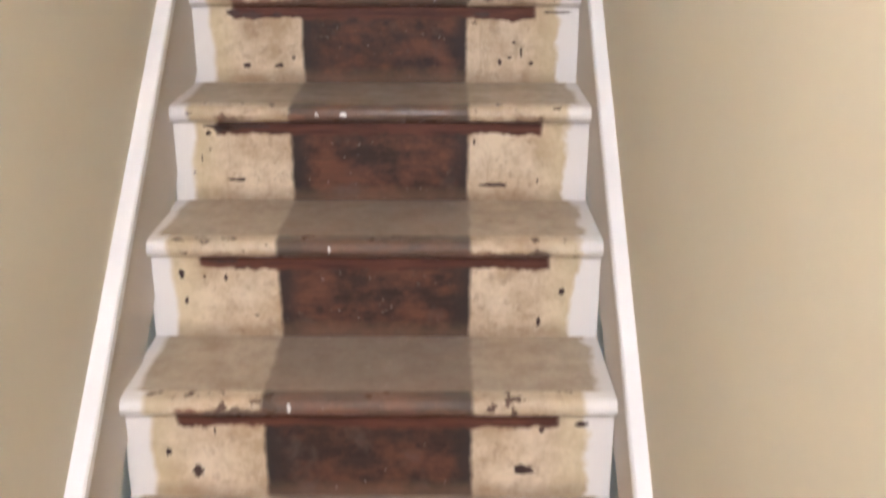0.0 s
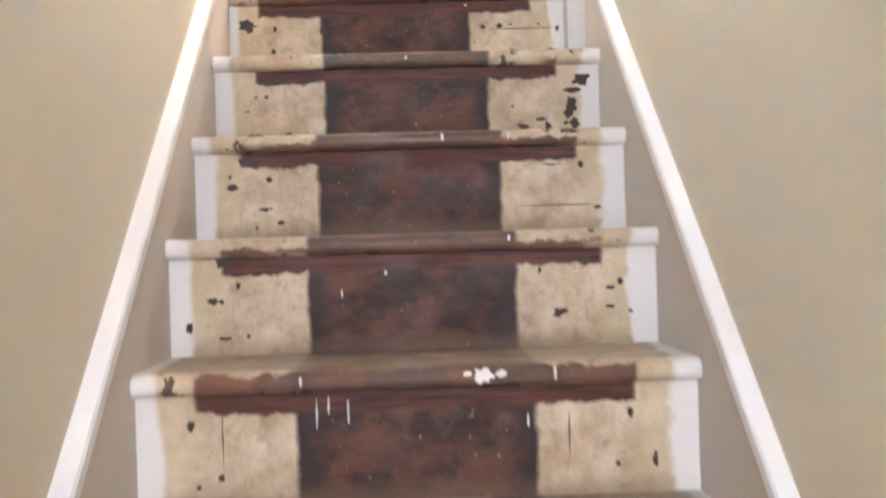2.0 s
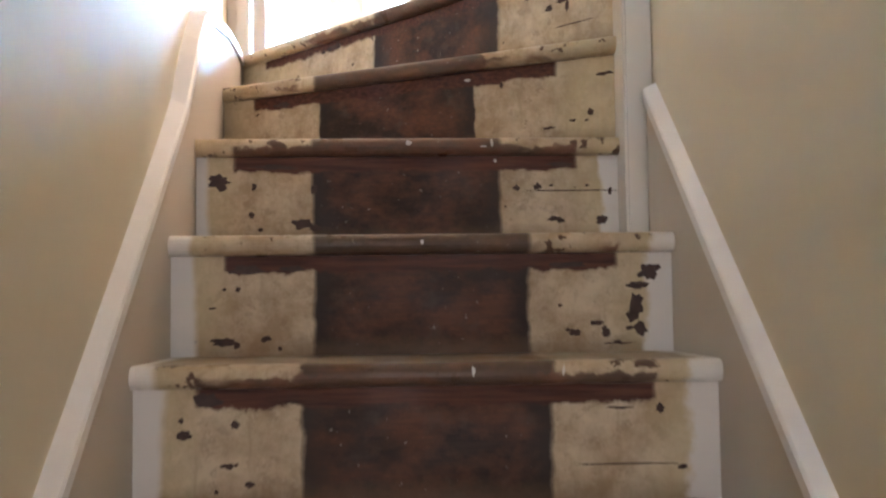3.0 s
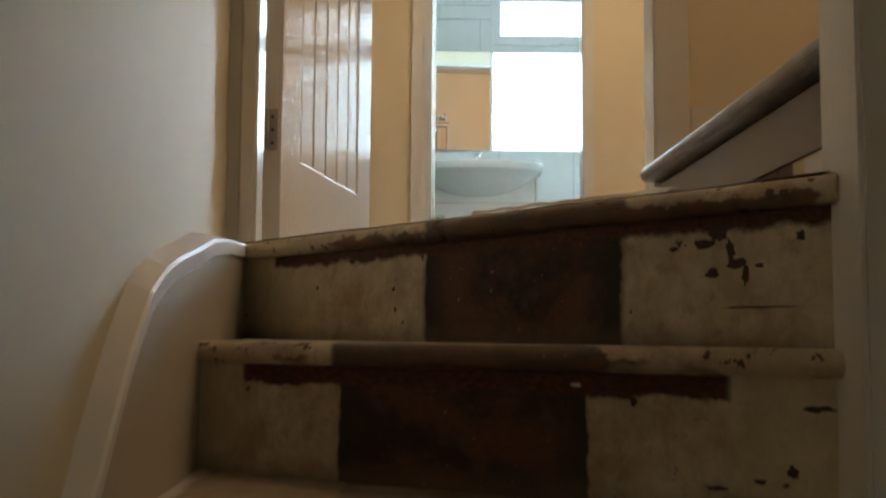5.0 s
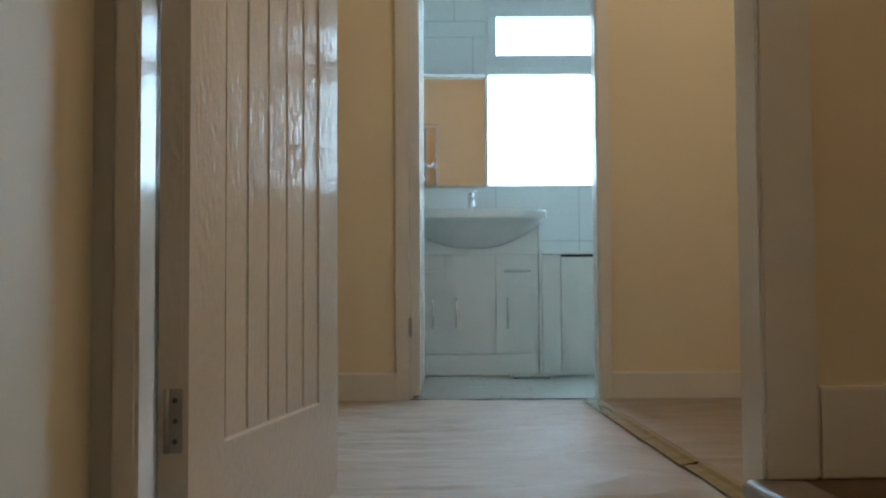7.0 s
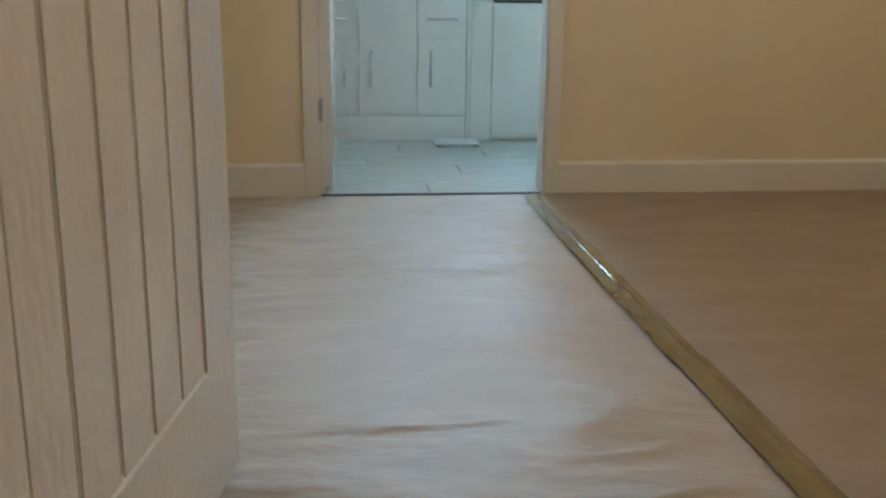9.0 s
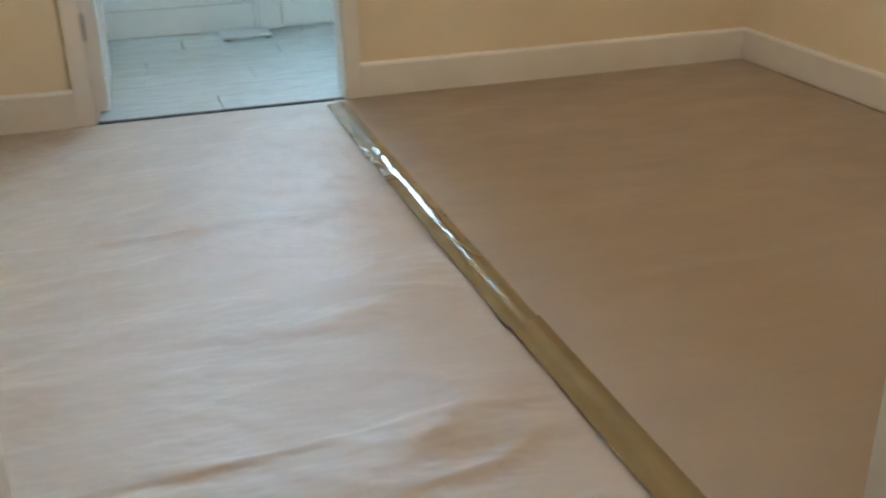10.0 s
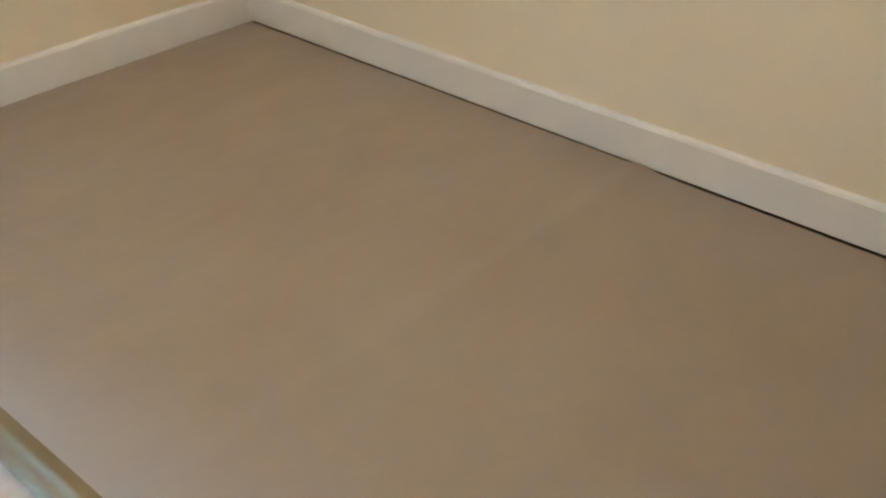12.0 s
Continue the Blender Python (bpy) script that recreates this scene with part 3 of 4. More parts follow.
tagged(bpy.data.objects["baseboard_side_landing"], kind="structure")


def grooved_door(name, label, width, height, thick, grooves):
    """Leaf hinged on the z axis, running along +y; its face with the boarded panel looks towards +x."""
    leaf = thing(name, label, "door")
    P0, P1, Z0, Z1 = 0.135, 0.655, 0.222, 1.86
    bm = bmesh.new()
    d = 0.010
    add_box(bm, -thick, -d, 0, width, 0.022, height)
    part("core", bm, DOOR, leaf)
    for nm, q in (("stile", (-d, 0, 0, P0, 0.022, height)), ("stile", (-d, 0, P1, width, 0.022, height)),
                  ("bottom_rail", (-d, 0, P0, P1, 0.022, Z0)), ("top_rail", (-d, 0, P0, P1, Z1, height))):
        part(nm, box(q[0] + 0.0002, q[1], q[2], q[3], q[4], q[5]), DOOR, leaf)
    # sloping bead at the foot of the panel
    bm = bmesh.new()
    prism(bm, [(0.0, Z0), (-d, Z0), (-d, Z0 + 0.016)], "y", P0, P1)
    part("bead", bm, DOOR, leaf)
    w = (P1 - P0) / grooves
    for i in range(grooves):
        a, b = P0 + i * w + (0.003 if i else 0.007), P0 + (i + 1) * w - 0.003
        part("panel_board", box(-d + 0.0002, -d + 0.0075, a, b, Z0 + 0.002, Z1 - 0.002, bevel=0.003), DOOR, leaf)
    for z in (0.226, 1.0, 1.72):
        bm = box(-0.029, -0.008, -0.0020, 0.0005, z, z + 0.088)
        hinge = part("hinge", bm, STEEL, leaf, "steel butt hinge")
        knuckle = cylinder(bmesh.new(), (-0.0305, -0.004, z), (-0.0305, -0.004, z + 0.088), 0.004, 12)
        for dz in (0.016, 0.044, 0.072):
            screw = cylinder(bmesh.new(), (-0.0185, -0.0021, z + dz), (-0.0185, -0.0030, z + dz), 0.0040, 10)
            part("screw", screw, DARK_STEEL, hinge, "darkened screw head", smooth=True)
        part("knuckle", knuckle, STEEL, hinge, smooth=True)
    return leaf


door = grooved_door("door", "white gloss boarded door standing open into the hall", 0.80, 1.99, 0.044, 5)
door.matrix_world = pose(-0.028, 0.678, 0.0, 0, 0, -9.2)
part("latch_plate", box(-0.029, -0.007, 0.8002, 0.8012, 0.96, 1.02), STEEL, door, "steel latch plate")

# ---- hall: baseboards, bathroom doorway ----
def skirt(name, outline, a, b, axis):
    bm = bmesh.new()
    prism(bm, outline, axis, a, b)
    return part(name, bm, GLOSS, kind="structure")


def skirt_profile(at, out, h=0.118, t=0.018):
    return [(at, 0.0), (at + out * t, 0.0), (at + out * t, h - 0.010), (at + out * (t - 0.004), h - 0.002), (at + out * (t - 0.008), h), (at, h)]


# along x: outline in (y, z)
skirt("baseboard_bath_west", skirt_profile(Y_BATH, -1), -0.199, 0.1465, "x")
skirt("baseboard_bath_east", skirt_profile(Y_BATH, -1), 1.0615, 2.549, "x")
skirt("baseboard_east", [(a_, max(z_, 0.0075)) for a_, z_ in skirt_profile(2.55, -1)], 0.737, Y_BATH - 0.019, "y")
skirt("baseboard_south", skirt_profile(0.735, 1), 0.86, 2.53, "x")
skirt("baseboard_west", skirt_profile(-0.20, 1), 0.756, Y_BATH - 0.019, "y")

frame_2 = thing("door_frame", "white gloss lining and architrave round the bathroom doorway", "door frame", (0.6, Y_BATH, 0))
fbox("jamb", 0.176, 0.206, Y_BATH - 0.004, Y_BATH + 0.106, 0.0, 2.11, parent=frame_2)
fbox("jamb", 1.004, 1.034, Y_BATH - 0.004, Y_BATH + 0.106, 0.0, 2.11, parent=frame_2)
fbox("head", 0.2065, 1.0035, Y_BATH - 0.004, Y_BATH + 0.106, 2.085, 2.11, parent=frame_2)
fbox("architrave", 0.147, 0.200, Y_BATH - 0.020, Y_BATH - 0.0045, 0.0, 2.16, parent=frame_2, bevel=0.004)
fbox("architrave", 1.008, 1.061, Y_BATH - 0.020, Y_BATH - 0.0045, 0.0, 2.16, parent=frame_2, bevel=0.004)
fbox("architrave", 0.2005, 1.0075, Y_BATH - 0.020, Y_BATH - 0.0045, 2.10, 2.16, parent=frame_2, bevel=0.004)
fbox("door_stop", 0.2065, 0.218, Y_BATH + 0.03, Y_BATH + 0.055, 0.0, 2.08, parent=frame_2, bevel=0.002)
fbox("hinge", 0.2005, 0.2145, Y_BATH - 0.021, Y_BATH - 0.0045, 0.262, 0.352, parent=frame_2, mat=STEEL, bevel=0.005, label="dull steel hinge knuckle")

bath_door = thing("door", "white bathroom door open flat against the inner side", "door", (0.212, Y_BATH + 0.112, 0))
part("leaf", box(0.0, 0.036, 0.0, 0.76, 0.008, 2.07, bevel=0.003), GLOSS, bath_door)
bm = cylinder(bmesh.new(), (0.036, 0.69, 1.095), (0.088, 0.69, 1.095), 0.010)
cylinder(bm, (0.088, 0.70, 1.095), (0.088, 0.585, 1.095), 0.010)
cylinder(bm, (0.036, 0.69, 1.095), (0.044, 0.69, 1.095), 0.026)
cylinder(bm, (0.036, 0.69, 1.03), (0.050, 0.69, 1.03), 0.012)
part("door_handle", bm, CHROME, bath_door, "chrome lever handle", smooth=True)
bath_door.rotation_euler = (0, 0, radians(-1.0))

strip = part("threshold", box(0.2065, 1.0035, Y_BATH - 0.006, Y_BATH + 0.014, -0.004, 0.003, bevel=0.001), DARK, kind="structure")

# ---- hall: floor paper and tape ----
FOLDS = ((3.16, 0.035, 0.013, 0.02), (2.53, 0.012, 0.007, 0.0), (1.585, 0.010, 0.005, 0.03), (2.10, 0.05, 0.003, -0.04), (1.95, 0.03, 0.003, 0.05), (1.25, 0.04, 0.003, 0.0))


def sheet(name, x0, x1, y0, y1, z, amp, mat, label, nx, ny, folds=()):
    ob_bm = bmesh.new()
    grid = [[None] * (ny + 1) for _ in range(nx + 1)]
    for i in range(nx + 1):
        for j in range(ny + 1):
            x, y = x0 + (x1 - x0) * i / nx, y0 + (y1 - y0) * j / ny
            ys_ = y + 0.14 * x + 0.09 * noise.noise(Vector((x * 2.2, y * 2.6, 7.0)))
            n = 0.8 * noise.noise(Vector((x * 2.0, ys_ * 6.5, 0.3))) + 0.5 * noise.noise(Vector((x * 5.0, ys_ * 12.0, 2.3)))
            patchy = 0.35 + 1.5 * max(0.0, noise.noise(Vector((x * 1.7, y * 1.9, 11.0))) + 0.35)
            h = amp * patchy * max(0.0, n + 0.30)
            if folds:
                fold_y = y + 0.10 * x + 0.16 * noise.noise(Vector((x * 1.6, y * 1.9, 17.0)))
                for fx, fy_, size, seed in ((1.5, 3.6, 0.0100, 31.0), (2.6, 7.0, 0.0065, 43.0)):
                    ridge = 1 - min(1.0, abs(noise.noise(Vector((x * fx, fold_y * fy_, seed)))) * 3.0)
                    h += size * ridge * ridge * patchy * min(1.0, max(0.0, (0.92 - x) / 0.10))
            for fy, wide, high, lean in folds:
                off = y - fy - lean * x - 0.02 * noise.noise(Vector((x * 2.5, fy, 4.0)))
                h += high * (0.55 + 0.6 * noise.noise(Vector((x * 3, fy * 3, 1.0)))) * math.exp(-(off / wide) ** 2)
            if folds:
                h *= 1.0 - 0.65 * min(1.0, max(0.0, (y - 3.18) / 0.15))
                h *= 0.25 + 0.75 * min(1.0, max(0.0, (0.925 - x) / 0.06))
            if not folds:
                s_ = min(1.0, max(0.0, (2.54 - x) / 1.4))
                off = y - 1.955 - 0.006 * noise.noise(Vector((x * 4, 0, 9.0)))
                h += (0.0085 - 0.0045 * s_) * math.exp(-(off / 0.035) ** 2) + (0.0028 * (1 - s_)) * (0.5 + 0.5 * math.tanh(off / 0.05))
            edge = min(1.0, max(0.0, (y1 - y) / 0.02)) if y > y1 - 0.02 else 1.0
            grid[i][j] = ob_bm.verts.new((x, y, z + h * edge))
    for i in range(nx):
        for j in range(ny):
            ob_bm.faces.new((grid[i][j], grid[i + 1][j], grid[i + 1][j + 1], grid[i][j + 1]))
    ob = part(name, ob_bm, mat, smooth=True)
    return tagged(ob, label, "floor paper")


sheet("floor_paper", -0.176, 0.99, 0.758, Y_BATH - 0.014, 0.0, 0.0105, PAPER_LIT, "creased brown protective paper laid over the hall floor", 90, 340, FOLDS)
sheet("floor_paper", 0.965, 2.524, 0.758, Y_BATH - 0.021, 0.004, 0.0012, PAPER_FLAT, "smooth brown protective paper laid over the hall floor", 60, 180)

# the end of the paper carries on through the doorway and over the top tread
bm = bmesh.new()
prev = None
for i in range(49):
    x = -0.070 + 0.826 * i / 48
    y_near = L1[1] + (x - L1[0]) * (-0.397 - L1[1]) / (0.712 - L1[0]) + 0.030 + 0.004 * noise.noise(Vector((x * 9, 0, 0)))
    col_ = []
    for j in range(61):
        y = y_near + (0.86 - y_near) * j / 60
        h = 0.0125 if y < 0.68 else 0.0125 - 0.006 * min(1.0, (y - 0.68) / 0.1)
        h += 0.004 * max(0.0, noise.noise(Vector((x * 3, y * 5, 6.0))) + 0.2)
        col_.append(bm.verts.new((x, y, h)))
    if prev:
        for j in range(60):
            bm.faces.new((prev[j], prev[j + 1], col_[j + 1], col_[j]))
    prev = col_
tagged(part("floor_paper", bm, PAPER_LIT, smooth=True), "loose brown protective paper end lying over the top tread", "floor paper")
# clear tape along that edge
bm = bmesh.new()
prev = None
for i in range(41):
    x = 0.345 + 0.225 * i / 40
    y_edge = L1[1] + (x - L1[0]) * (-0.397 - L1[1]) / (0.712 - L1[0])
    row = []
    for j in range(7):
        w = 0.012 + 0.038 * j / 6
        z = 0.0175 + 0.095 * (w - 0.012) + 0.0023 * noise.noise(Vector((x * 48, w * 14, 3.0))) - (0.006 if j == 0 else 0.0)
        row.append(bm.verts.new((x + w * 0.74, y_edge + w * 0.67, z)))
    if prev:
        for j in range(6):
            bm.faces.new((prev[j], prev[j + 1], row[j + 1], row[j]))
    prev = row
tagged(part("clear_tape", bm, CLEAR_TAPE, smooth=True), "crinkled shiny tape along the paper's edge on the top tread", "tape")
# a torn curl of paper at the hinge side
bm = bmesh.new()
prev = None
for i in range(13):
    u = i / 12
    x = -0.045 + 0.12 * u
    row = [bm.verts.new((x, 0.60 + 0.02 * u + 0.006 * j + 0.004 * noise.noise(Vector((u * 6, j, 3))), 0.017 + 0.010 * math.sin(3.1 * u) * (j % 2) + 0.003 * j)) for j in range(3)]
    if prev:
        for j in range(2):
            bm.faces.new((prev[j], prev[j + 1], row[j + 1], row[j]))
    prev = row
tagged(part("paper_scrap", bm, PAPER_LIT), "torn curl of brown paper lying at the door jamb", "paper scrap")

tape = thing("parcel_tape", "shiny brown parcel tape along the seam of the floor paper", "tape", (0, 0, 0))
for y_a, y_b, x_a, x_b, zt in ((0.83, 1.87, 0.948, 0.936, 0.0105), (1.85, 2.9, 0.930, 0.922, 0.0115), (2.88, 3.47, 0.921, 0.925, 0.0105)):
    bm = bmesh.new()
    prev = None
    n = int((y_b - y_a) * 45)
    for i in range(n + 1):
        y = y_a + (y_b - y_a) * i / n
        xs = x_a + (x_b - x_a) * i / n - 0.001 * noise.noise(Vector((y * 5, 0, 0)))
        row = []
        for j in range(15):
            u = j / 14
            x = xs + 0.068 * u
            rise = min(1.0, max(0.0, (u - 0.38 - 0.05 * noise.noise(Vector((0, y * 6, 4.0)))) / 0.27))
            ridge = 0.0044 * rise * rise * (3 - 2 * rise) * (1.0 if u < 0.65 else max(0.0, 1 - (u - 0.65) / 0.35))
            lap = 0.0032 * (1 - min(1.0, u / 0.32))
            ripple = 0.0015 * noise.noise(Vector((x * 20, y * 17, 1.0))) + 0.0005 * noise.noise(Vector((x * 90, y * 45, 5.0)))
            row.append(bm.verts.new((x, y, zt - lap + ridge + ripple)))
        if prev:
            for j in range(14):
                bm.faces.new((prev[j], prev[j + 1], row[j + 1], row[j]))
        prev = row
    part("strip", bm, TAPE, tape, smooth=True)

# ---- bathroom ----
vanity = thing("vanity_unit", "white gloss bathroom vanity unit with chrome bar handles", "vanity unit", (0.53, 4.95, 0))


def vpart(name, bm, mat, label="", smooth=False, parent=None):
    ob = part(name, bm, mat, None, label, smooth=smooth)
    ob.parent = parent or vanity
    if ob.parent == vanity:
        ob.matrix_parent_inverse = Matrix.Translation(vanity.location).inverted()
    return ob


VX = (0.115, 0.371, 0.648, 0.904)
YV = 4.81
vpart("body", box(VX[0], VX[3], YV + 0.02, YB - 0.002, 0.0, 0.84), UNIT)
vpart("side_panel", box(VX[3] - 0.018, VX[3], YV - 0.004, YV + 0.0195, 0.0, 0.862, bevel=0.001), UNIT)
vpart("plinth", box(VX[0] + 0.001, VX[3] - 0.022, YV + 0.004, YV + 0.0195, 0.002, 0.117, bevel=0.001), UNIT)
vpart("top_panel", box(VX[0] + 0.001, VX[3] - 0.022, YV, YV + 0.0195, 0.664, 0.84, bevel=0.0015), UNIT)
for i in range(3):
    a, b = VX[i] + 0.002, VX[i + 1] - (0.002 if i < 2 else 0.022)
    top = 0.660 if i == 1 else 0.480
    leaf = vpart("cupboard_door", box(a, b, YV, YV + 0.0195, 0.121, top, bevel=0.0015), UNIT)
    hx = {0: 0.303, 1: 0.432, 2: 0.711}[i]
    bm = cylinder(bmesh.new(), (hx, YV - 0.022, 0.258), (hx, YV - 0.022, 0.428), 0.006, 10)
    cylinder(bm, (hx, YV - 0.022, 0.28), (hx, YV, 0.28), 0.004, 8)
    cylinder(bm, (hx, YV - 0.022, 0.405), (hx, YV, 0.405), 0.004, 8)
    vpart("handle", bm, CHROME, "chrome bar handle", True)
    if i != 1:
        vpart("drawer_front", box(a, b, YV, YV + 0.0195, 0.484, 0.660, bevel=0.0015), UNIT)
        bm = cylinder(bmesh.new(), ((a + b) / 2 - 0.073, YV - 0.022, 0.573), ((a + b) / 2 + 0.073, YV - 0.022, 0.573), 0.006, 10)
        for s_ in (-0.05, 0.05):
            cylinder(bm, ((a + b) / 2 + s_, YV - 0.022, 0.573), ((a + b) / 2 + s_, YV, 0.573), 0.004, 8)
        vpart("handle", bm, CHROME, "chrome bar handle", True)

# basin: a bow-fronted ceramic top
basin = thing("wash_basin", "white ceramic semi-recessed basin on the vanity unit", "basin", (0.535, 4.95, 0.84))
bm = bmesh.new()
cx, half = 0.517, 0.408
N = 40
rows_ = []
for zt, sx, dy in ((0.700, 0.18, 0), (0.712, 0.34, 0), (0.735, 0.52, 0), (0.765, 0.68, 0), (0.80, 0.82, 0), (0.835, 0.93, 0), (0.852, 0.985, 0), (0.858, 1.0, 0), (0.896, 1.0, 0), (0.902, 0.99, 0)):
    row = []
    for i in range(N + 1):
        u = -1 + 2 * i / N
        bow = 0.175 * math.sqrt(max(0.0, 1 - (u * 0.985) ** 2))
        y = YV - 0.006 - bow * sx ** 1.5 - (0.022 if zt > 0.85 else 0.0)
        row.append(bm.verts.new((cx + half * sx * u, y, zt)))
    row.append(bm.verts.new((cx + half * sx, YV + 0.06 if zt < 0.84 else YB - 0.004, zt)))
    row.append(bm.verts.new((cx - half * sx, YV + 0.06 if zt < 0.84 else YB - 0.004, zt)))
    rows_.append(row)
for r0, r1 in zip(rows_, rows_[1:]):
    for i in range(len(r0)):
        j = (i + 1) % len(r0)
        bm.faces.new((r0[i], r0[j], r1[j], r1[i]))
bm.faces.new(rows_[0])
# bowl sunk in the top
top = rows_[-1]
ring = []
for zt, s in ((0.902, 0.86), (0.89, 0.83), (0.84, 0.70), (0.80, 0.35)):
    rr = []
    for v in top:
        c = Vector((cx, YV + 0.13, 0))
        p = c + (Vector((v.co.x, min(v.co.y, YV + 0.44), 0)) - c) * s
        rr.append(bm.verts.new((p.x, p.y, zt)))
    ring.append(rr)
chain = [top] + ring
for r0, r1 in zip(chain, chain[1:]):
    for i in range(len(r0)):
        j = (i + 1) % len(r0)
        bm.faces.new((r0[i], r0[j], r1[j], r1[i]))
bm.faces.new(ring[-1])
b_ob = part("bowl", bm, CERAMIC, None, smooth=True)
b_ob.parent = basin
b_ob.matrix_parent_inverse = Matrix.Translation(basin.location).inverted()

tap = thing("basin_tap", "chrome monobloc tap standing on the basin", "tap", (0.536, 5.30, 0.902))
bm = cylinder(bmesh.new(), (0, 0, 0), (0, 0, 0.11), 0.020, 16)
cylinder(bm, (0, 0, 0), (0, 0, 0.012), 0.028, 16)
part("tap_body", bm, CHROME, tap, smooth=True)
part("spout", cylinder(bmesh.new(), (0, 0.0, 0.075), (0, -0.12, 0.065), 0.012, 12), CHROME, tap, smooth=True)
bm = cylinder(bmesh.new(), (0, 0, 0.11), (0, 0.01, 0.150), 0.018, 16)
cylinder(bm, (0, 0.0, 0.148), (0.03, -0.03, 0.165), 0.006, 10)
part("lever", bm, CHROME, tap, smooth=True)

# low boxed unit beside the vanity
low = thing("low_cupboard", "low white gloss cupboard beside the vanity unit", "cupboard", (1.25, 4.9, 0))


def lpart(name, bm, mat):
    ob = part(name, bm, mat)
    ob.parent = low
    ob.matrix_parent_inverse = Matrix.Translation(low.location).inverted()


YL = 4.798
lpart("side_panel", box(0.9045, 0.923, YL + 0.02, YB - 0.003, 0.0, 0.662, bevel=0.001), UNIT)
lpart("carcass", box(0.924, 1.60, YL + 0.02, YB - 0.003, 0.0, 0.662), UNIT)
lpart("stile", box(0.9045, 1.002, YL, YL + 0.0195, 0.0, 0.662, bevel=0.0015), UNIT)
lpart("top", box(0.9045, 1.60, YL - 0.006, YB - 0.003, 0.664, 0.682, bevel=0.004), UNIT)
# near-black strip in the handle slot, standing in for the shade inside it
lpart("slot_shade", box(1.010, 1.59, YL + 0.012, YL + 0.0195, 0.650, 0.6615), DARK)
lpart("front_panel", box(1.007, 1.59, YL + 0.001, YL + 0.0195, 0.016, 0.647, bevel=0.003), UNIT)

scales_ = thing("bathroom_scales", "flat grey bathroom scales lying on the floor before the vanity unit", "bathroom scales", (0.83, 4.68, 0.0))
part("platform", box(-0.11, 0.10, -0.08, 0.10, 0.005, 0.014, bevel=0.003), plain("frosted_glass_top", (0.50, 0.54, 0.55), 0.3), scales_)
for fx in (-0.09, 0.08):
    for fy in (-0.06, 0.08):
        part("foot", cylinder(bmesh.new(), (fx, fy, 0.0), (fx, fy, 0.0055), 0.012, 12), DARK, scales_, smooth=True)
part("display", box(0.05, 0.095, -0.075, -0.045, 0.0143, 0.0155), UPVC, scales_, "white display window")

# mirror
mirror = thing("wall_mirror", "frameless rectangular wall mirror above the basin", "mirror", (0.436, YB - 0.02, 1.463))
part("mirror_glass", box(-0.30, 0.195, -0.003, 0.003, -0.345, 0.347, bevel=0.001), MIRROR, mirror)
mirror.matrix_world = pose(0.436, YB - 0.028, 1.463, 1.6, 0, 2.5)

# window
window = thing("window", "white plastic bathroom window with two bright obscured panes", "window", (0, YB, 0))


def wpart(name, bm, mat, label="", parent=None):
    ob = part(name, bm, mat, None, label)
    ob.parent = window
    ob.matrix_parent_inverse = Matrix.Translation(window.location).inverted()
    return ob


ya, yb_ = YB + 0.03, YB + 0.09
wpart("frame", box(WX0, WX0 + 0.016, ya, yb_, WZ0, WZ1), UPVC)
wpart("frame", box(WX1 - 0.03, WX1, ya, yb_, WZ0, WZ1), UPVC)
wpart("frame", box(WX0 + 0.016, WX1 - 0.03, ya, yb_, WZ0, WZ0 + 0.014), UPVC)
wpart("frame", box(WX0 + 0.016, WX1 - 0.03, ya, yb_, 2.255, WZ1), UPVC)
wpart("transom", box(WX0 + 0.016, WX1 - 0.03, ya, yb_, 1.822, 1.875, bevel=0.003), UPVC)
for q in ((WX0 + 0.016, 0.706, 1.875, 2.255), (1.53, WX1 - 0.03, 1.875, 2.255)):
    wpart("sash_stile", box(q[0], q[1], ya - 0.012, yb_ - 0.01, q[2], q[3], bevel=0.004), UPVC)
for q in ((1.875, 1.942), (2.185, 2.255)):
    wpart("sash_rail", box(0.7065, 1.5295, ya - 0.012, yb_ - 0.01, q[0], q[1], bevel=0.004), UPVC)
bm = box(1.12, 1.20, ya - 0.030, ya - 0.013, 1.915, 1.928, bevel=0.003)
add_box(bm, 1.12, 1.14, ya - 0.024, ya - 0.012, 1.885, 1.93)
wpart("catch", bm, UPVC, "white window catch")
for q in ((WX0 + 0.016, WX1 - 0.03, WZ0 + 0.014, 1.822), (0.7065, 1.5295, 1.942, 2.185)):
    pane = wpart("pane", box(q[0], q[1], YB + 0.055, YB + 0.059, q[2], q[3]), GLASS)
    pane.visible_shadow = False
# reveal tiles close the opening's edge
part("window_sill", box(WX0 + 0.001, WX1 - 0.001, YB - 0.012, YB + 0.029, WZ0 - 0.002, WZ0 + 0.010, bevel=0.003), UPVC, kind="structure")

# ---- pieces of walls and floors, last ----
nb = bpy.data.objects["wall_bathroom_north"]
TW, TH = 0.495, 0.345
mesh_cache = {}


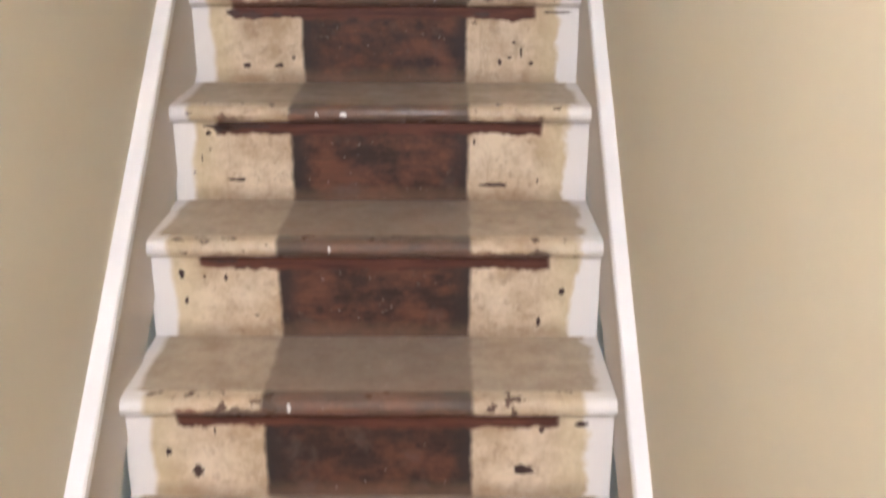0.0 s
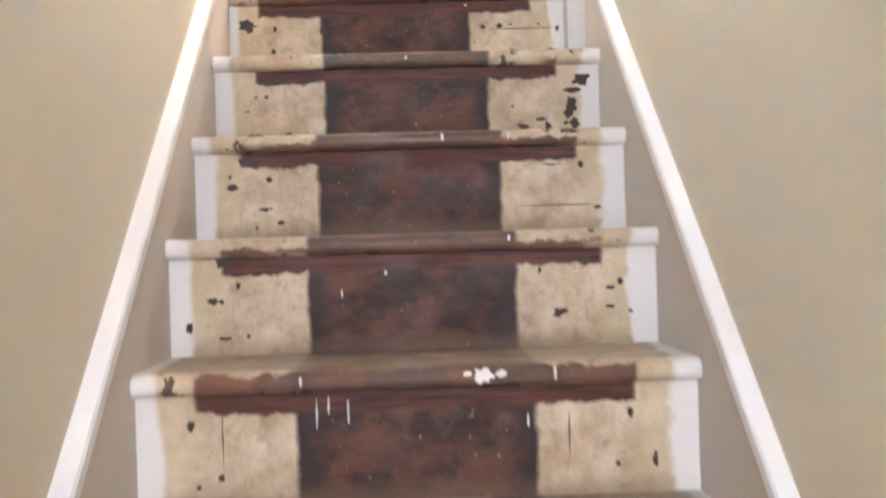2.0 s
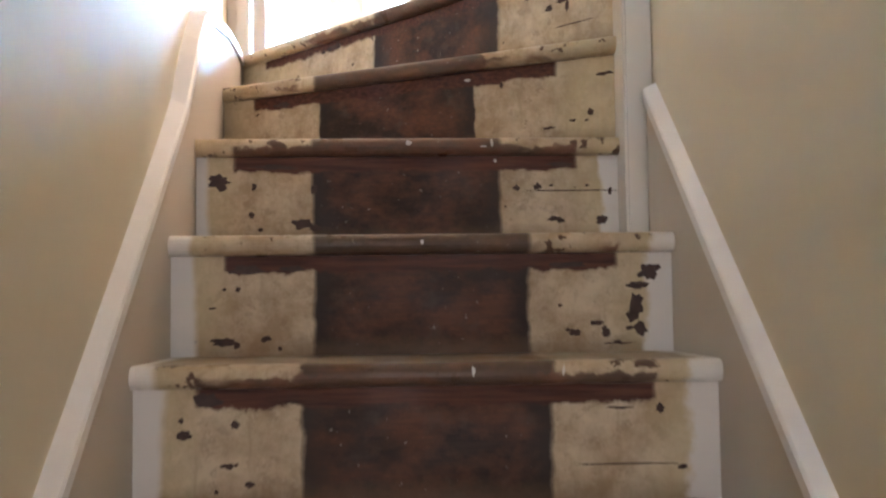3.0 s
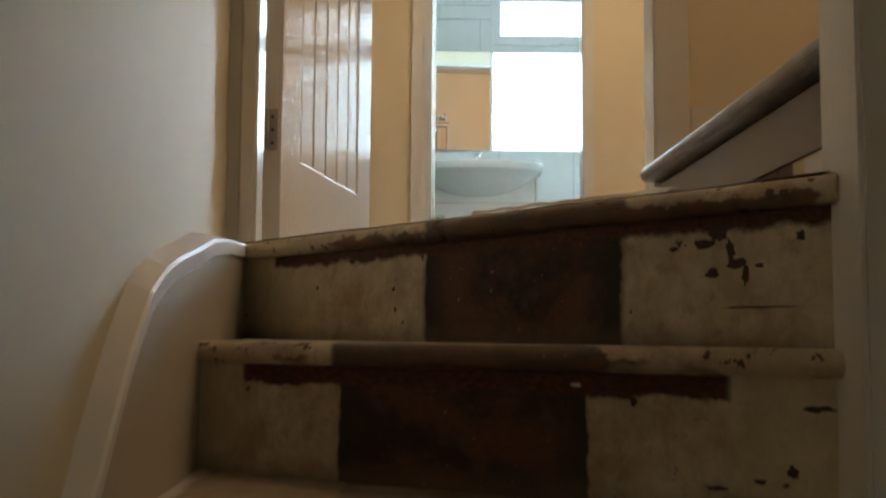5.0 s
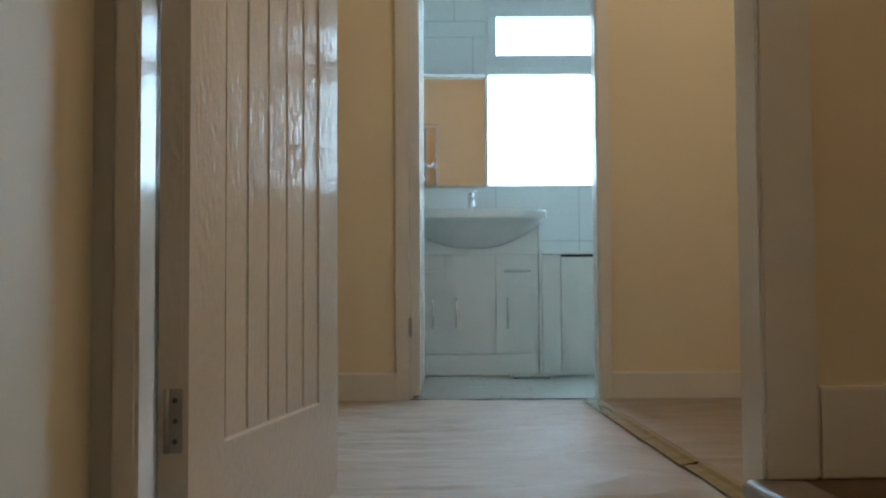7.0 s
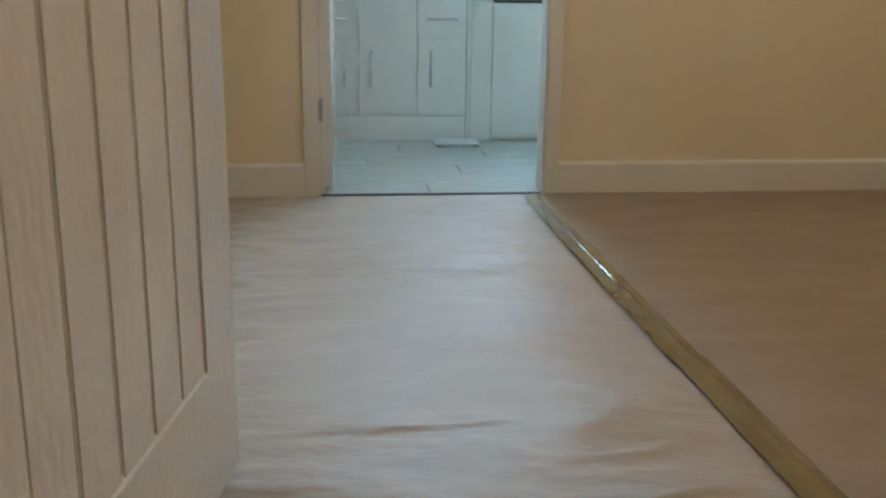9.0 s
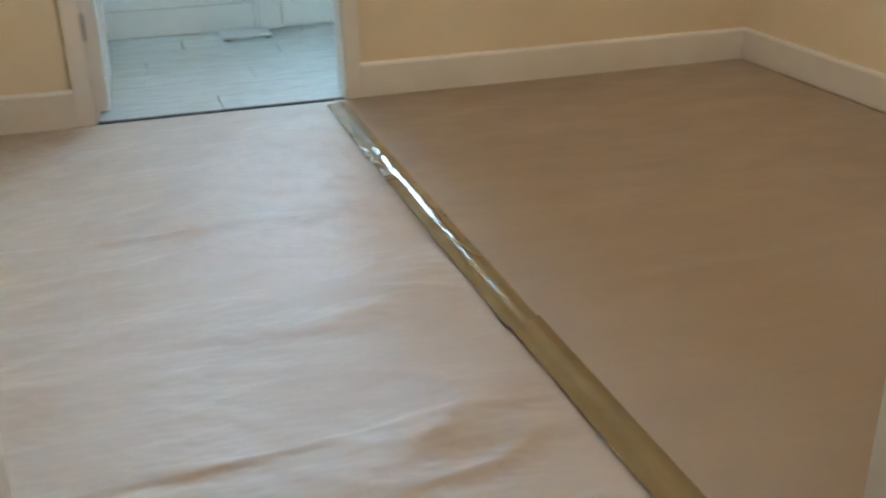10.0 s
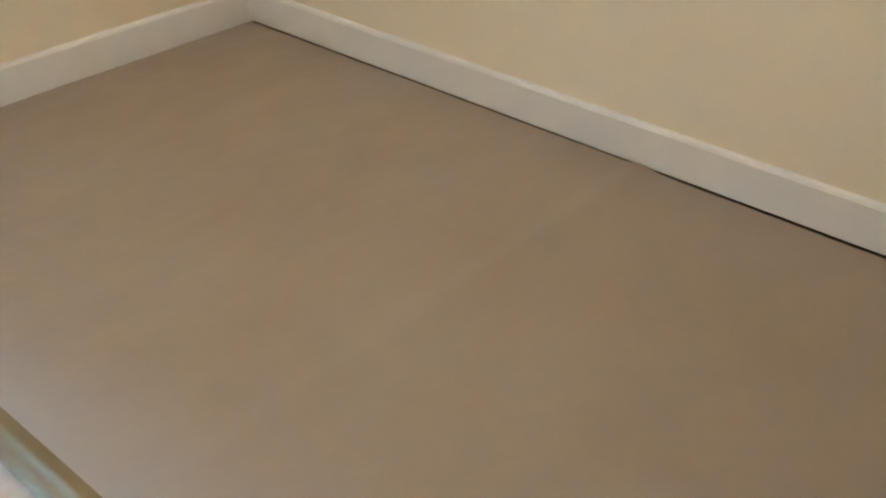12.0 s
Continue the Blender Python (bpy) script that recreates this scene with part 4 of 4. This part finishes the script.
def tile(x0, x1, z0, z1):
    g = 0.0015
    key = (round(x1 - x0, 3), round(z1 - z0, 3))
    if key not in mesh_cache:
        bm = box(g, x1 - x0 - g, -0.008, -0.0002, g, z1 - z0 - g, bevel=0.001)
        me = bpy.data.meshes.new("tile")
        bm.to_mesh(me)
        bm.free()
        me.materials.append(TILE)
        mesh_cache[key] = me
    ob = new("tile", mesh_cache[key])
    ob.location = (x0, YB, z0)
    ob.parent = nb


zs = [0.0, 0.43, 0.774, 1.110, 1.46, 1.81, 2.05, 2.15, 2.62]
for r_, (z0, z1) in enumerate(zip(zs, zs[1:])):
    xs_ = {2: [-0.3, 0.197, 0.694, 1.21, 1.90], 5: [-0.3, 0.08, 0.559, 1.07, 1.9], 6: [-0.3, 0.273, 0.79, 1.28, 1.9]}.get(r_, [-0.3, 0.197 - 0.25 * (r_ % 2), 0.694 - 0.25 * (r_ % 2), 1.21, 1.90])
    for x0, x1 in zip(xs_, xs_[1:]):
        if z1 <= WZ0 or z0 >= WZ1:
            spans = [(x0, x1, z0, z1)]
        else:
            spans = []
            if z1 > WZ1:
                spans.append((x0, x1, WZ1, z1))
            top_ = min(z1, WZ1)
            if x0 < WX0:
                spans.append((x0, min(x1, WX0), z0, top_))
            if x1 > WX1:
                spans.append((max(x0, WX1), x1, z0, top_))
        for s_ in spans:
            if s_[1] - s_[0] > 0.01 and s_[3] - s_[2] > 0.01:
                tile(*s_)

fb = bpy.data.objects["floor_bathroom"]
pl = {}
for r_ in range(10):
    y0 = Y_BATH + 0.022 + r_ * 0.19
    y1 = min(y0 + 0.19, YB)
    off = (r_ * 0.37) % 0.9
    x = -0.3 - off
    while x < 1.9:
        a, b = max(x, -0.3), min(x + 0.9, 1.9)
        if b - a > 0.05:
            key = (round(b - a, 3), round(y1 - y0, 3))
            if key not in pl:
                bm = box(0.0015, b - a - 0.0015, 0.0015, y1 - y0 - 0.0015, 0.0, 0.012, bevel=0.001)
                me = bpy.data.meshes.new("floor_tile")
                bm.to_mesh(me)
                bm.free()
                me.materials.append(PLANK)
                pl[key] = me
            ob = new("floor_tile", pl[key])
            ob.location = (a, y0, -0.0118)
            ob.parent = fb
        x += 0.9
